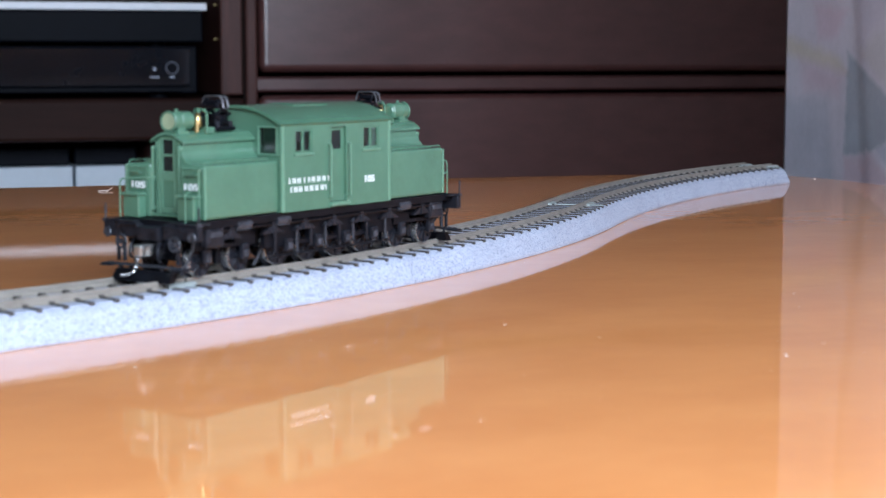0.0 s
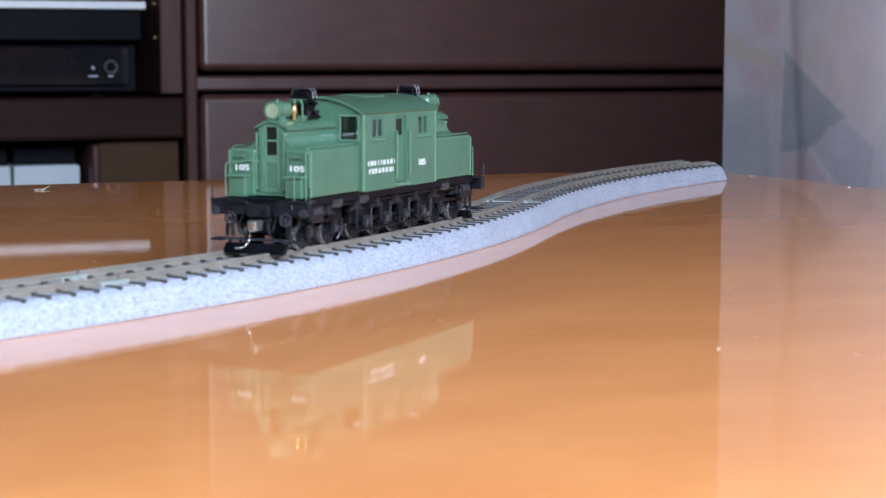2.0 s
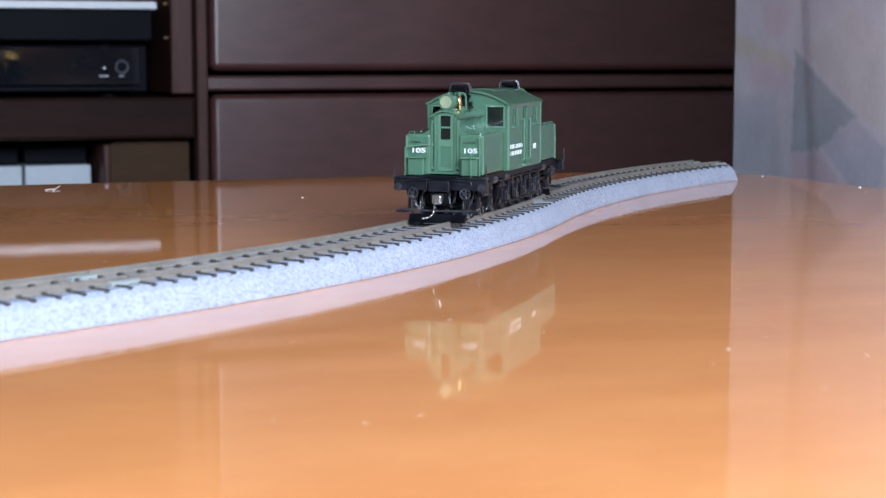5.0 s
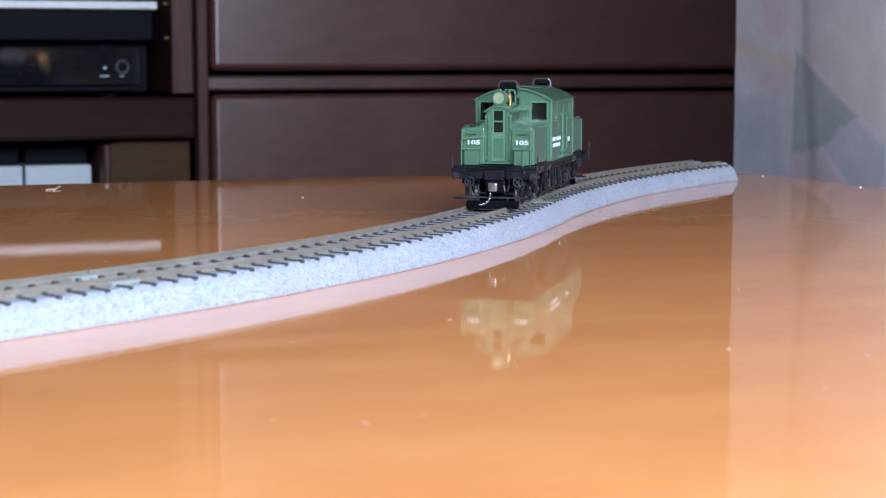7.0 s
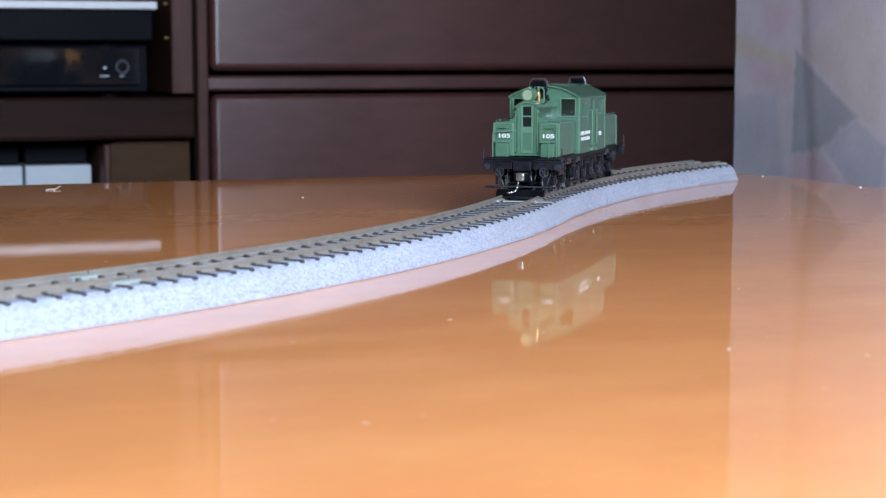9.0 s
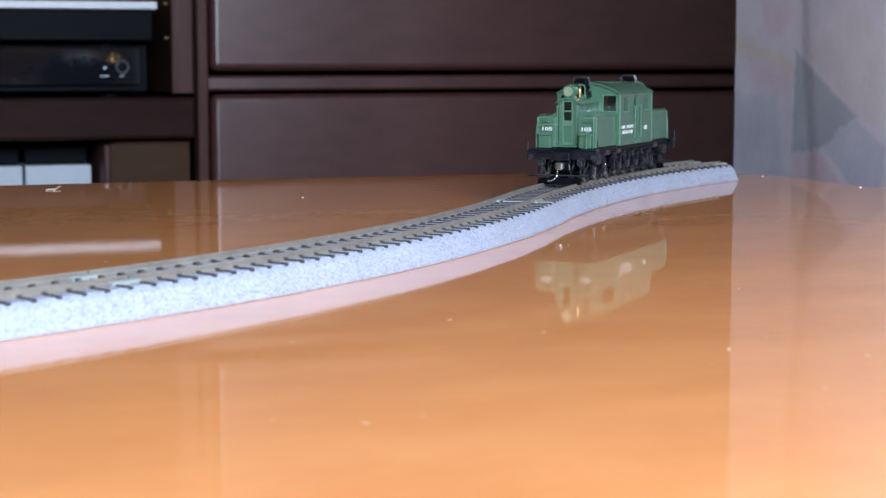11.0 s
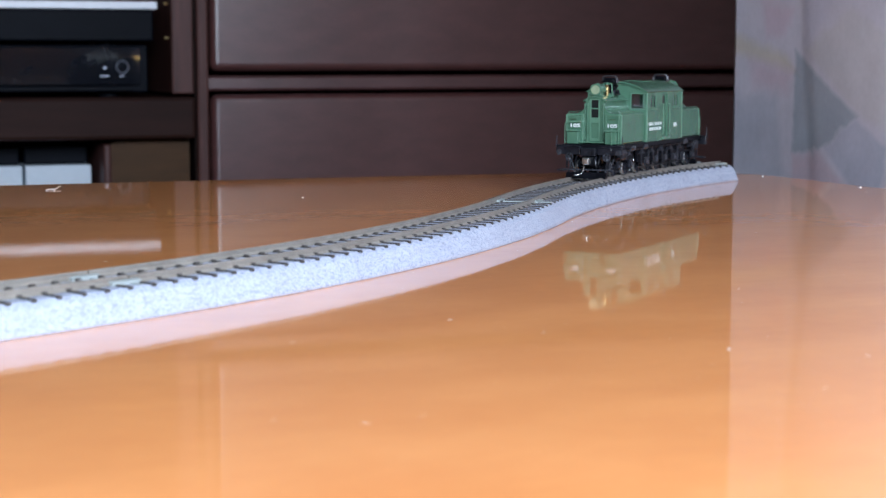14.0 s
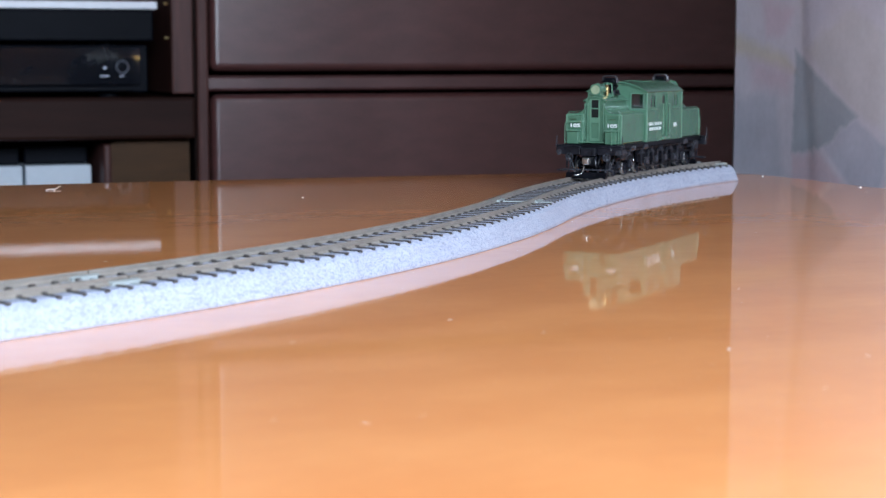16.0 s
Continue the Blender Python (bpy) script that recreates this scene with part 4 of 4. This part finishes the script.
def curtain():
    c = tagged(new("curtain"), "pale lilac-grey patterned curtain hanging in soft folds", "curtain")
    c.matrix_basis = ROOM
    bm = B()
    n, k = 420, 60
    v0, v1 = 0.10, 1.122
    rows = []
    for j in range(k + 1):
        z = -0.34 + (1.90 + 0.34) * j / k
        row = []
        for i in range(n + 1):
            f = i / n
            v = v1 + (v0 - v1) * f
            d = (v1 - v)
            line = d - 0.090 + 0.136 * (z - 0.114) * (1 if abs(z) < 0.2 else 0.2 / abs(z))
            fold = 0.0016 * math.sin(d * 24 + 0.6 + 0.3 * math.sin(z * 3)) + 0.0010 * math.exp(-(line / 0.006) ** 2) - 0.0012 / (1 + math.exp(-line / 0.006))
            row.append(bm.verts.new((0.635 + fold, v, z)))
        rows.append(row)
    for a, b in zip(rows, rows[1:]):
        for i in range(n):
            bm.faces.new((a[i], a[i + 1], b[i + 1], b[i]))
    cloth = part("cloth", bm, M_CURTAIN, c, "", smooth=True)
    sol = cloth.modifiers.new("thickness", "SOLIDIFY")
    sol.thickness = 0.003
    part("curtain_rod", cyl(B(), (0.635, 0.05, 1.93), (0.635, 1.25, 1.93), 0.012, 16), M_POST, c)
    for v in (0.06, 1.24):
        part("bracket", box(B(), 0.629, 0.641, v - 0.006, v + 0.006, 1.94, CEIL_Z), M_POST, c)
    for i in range(12):
        part("ring", ring(B(), (0.635, 0.12 + i * 0.09, 1.922), (0, 1, 0), 0.018, 0.003, 16, 6), M_POST, c)


curtain()


def dust():
    """Specks and lint lying on the table, and its hairline scratches."""
    rng = random.Random(5)
    bm = B()

    def fleck(x, y, r):
        h = r * rng.uniform(0.3, 0.7)
        a0 = rng.uniform(0, 6)
        base = [bm.verts.new((x + r * rng.uniform(0.6, 1.2) * math.cos(a0 + a), y + r * rng.uniform(0.6, 1.2) * math.sin(a0 + a), 0.0)) for a in (0, 1.3, 2.5, 3.8, 5.0)]
        tip = bm.verts.new((x, y, h))
        for i in range(5):
            bm.faces.new((base[i], base[(i + 1) % 5], tip))
    for x, y, r in ((0.0756, 0.455, 0.00055), (0.0186, 0.396, 0.00014), (-0.0763, 0.948, 0.0009), (0.0944, 0.544, 0.00022), (0.0535, 0.388, 0.00014),
                    (-0.0940, 0.402, 0.00014), (0.245, 1.02, 0.0011), (0.240, 0.985, 0.0007), (0.205, 1.115, 0.001)):
        fleck(x, y, r)
    for i in range(190):
        y = 0.36 + 0.74 * rng.random() ** 0.9
        x = rng.uniform(-0.27, 0.27) * y
        fleck(x, y, 0.00013 * y * y * rng.uniform(0.5, 1.9))
    for i in range(420):
        y = rng.gauss(0.40, 0.035)
        x = rng.gauss(0.05, 0.05)
        fleck(x, y, 0.00006 * rng.uniform(0.4, 1.8))
    # thin pale wires added as hairline scratches in the lacquer
    for i in range(26):
        y = 0.36 + 0.50 * rng.random() ** 1.5
        x, a, ln = rng.uniform(-0.25, 0.25) * y, rng.uniform(-0.7, 0.7), rng.uniform(0.0006, 0.0022)
        wire(bm, [(x, y, 0.0), (x + ln * math.cos(a) * 0.6, y + ln * math.sin(a) * 0.6, 0.0001), (x + ln * math.cos(a + 0.4), y + ln * math.sin(a + 0.4), 0.0)], 0.00003, 4)
    tagged(part("dust_and_scratches", bm, M_DUST, None), "tiny pale dust specks and hairline scratches on the lacquered table", "dust", kind="stuff")
    bm = B()
    wire(bm, [(-0.2285, 1.000, 0.0004), (-0.2255, 1.001, 0.0006), (-0.2235, 1.002, 0.0005), (-0.2215, 0.990, 0.0004)], 0.00025, 6)
    wire(bm, [(-0.2235, 1.002, 0.0005), (-0.2225, 1.012, 0.0016)], 0.0002, 6)
    tagged(part("lint", bm, M_DUST, None), "pale scrap of lint lying on the table", "lint")


dust()


# ---- what moves ----
def motions():
    # time, distance past the middle joint
    marks = [(0.0, -0.2580), (0.5, -0.2382), (1.0, -0.2185), (1.5, -0.1978), (2.0, -0.1780), (2.5, -0.1577), (3.0, -0.1375), (3.5, -0.1177), (4.0, -0.0973),
             (4.5, -0.0768), (5.0, -0.0563), (5.5, -0.0362), (6.0, -0.0170), (6.5, -0.0005), (7.0, 0.0122), (7.5, 0.0235), (8.0, 0.0345), (8.5, 0.0555), (9.0, 0.0768),
             (9.5, 0.0978), (10.0, 0.1180), (10.5, 0.1382), (11.0, 0.1580), (11.5, 0.1765), (12.0, 0.1912), (12.5, 0.2027), (12.8, 0.2047), (13.0, 0.2047), (16.0, 0.2047)]

    def along(t):
        k = max(i for i in range(len(marks)) if marks[i][0] <= t + 1e-9)
        k = min(k, len(marks) - 2)
        (t1, s1), (t2, s2) = marks[k], marks[k + 1]
        m1 = (s2 - marks[k - 1][1]) / (t2 - marks[k - 1][0]) if k else (s2 - s1) / (t2 - t1)
        m2 = (marks[k + 2][1] - s1) / (marks[k + 2][0] - t1) if k + 2 < len(marks) else 0.0
        if s1 == s2:
            return s1
        h = t2 - t1
        x = (t - t1) / h
        return (2 * x ** 3 - 3 * x ** 2 + 1) * s1 + (x ** 3 - 2 * x ** 2 + x) * h * m1 + (3 * x ** 2 - 2 * x ** 3) * s2 + (x ** 3 - x ** 2) * h * m2
    play = [(-0.258, 0.0), (-0.116, 0.9), (0.02, 1.7), (0.21, 1.4)]

    def heading(s):
        return radians(float(np.interp(s, [a for a, _ in play], [b for _, b in play])))
    times = [i * 0.1 for i in range(129)] + [13.0, 16.0]
    rows = []
    spins = [[] for _ in WHEELSETS]
    for t in times:
        s = along(t)
        a, b = track_at(s - 0.045)[0], track_at(s + 0.045)[0]
        d = a - b
        rows.append((t, Matrix.Translation((a + b) / 2 + Vector((0, 0, RAIL_Z))) @ Matrix.Rotation(math.atan2(d.y, d.x) + heading(s), 4, "Z")))
        for k, (ws, x, r) in enumerate(WHEELSETS):
            spins[k].append((t, Matrix.Translation((x, 0, r)) @ Matrix.Rotation(-(s + 0.258) / r, 4, "Y")))
    walk(LOCO, rows)
    for (ws, x, r), sp in zip(WHEELSETS, spins):
        walk(ws, sp)


motions()
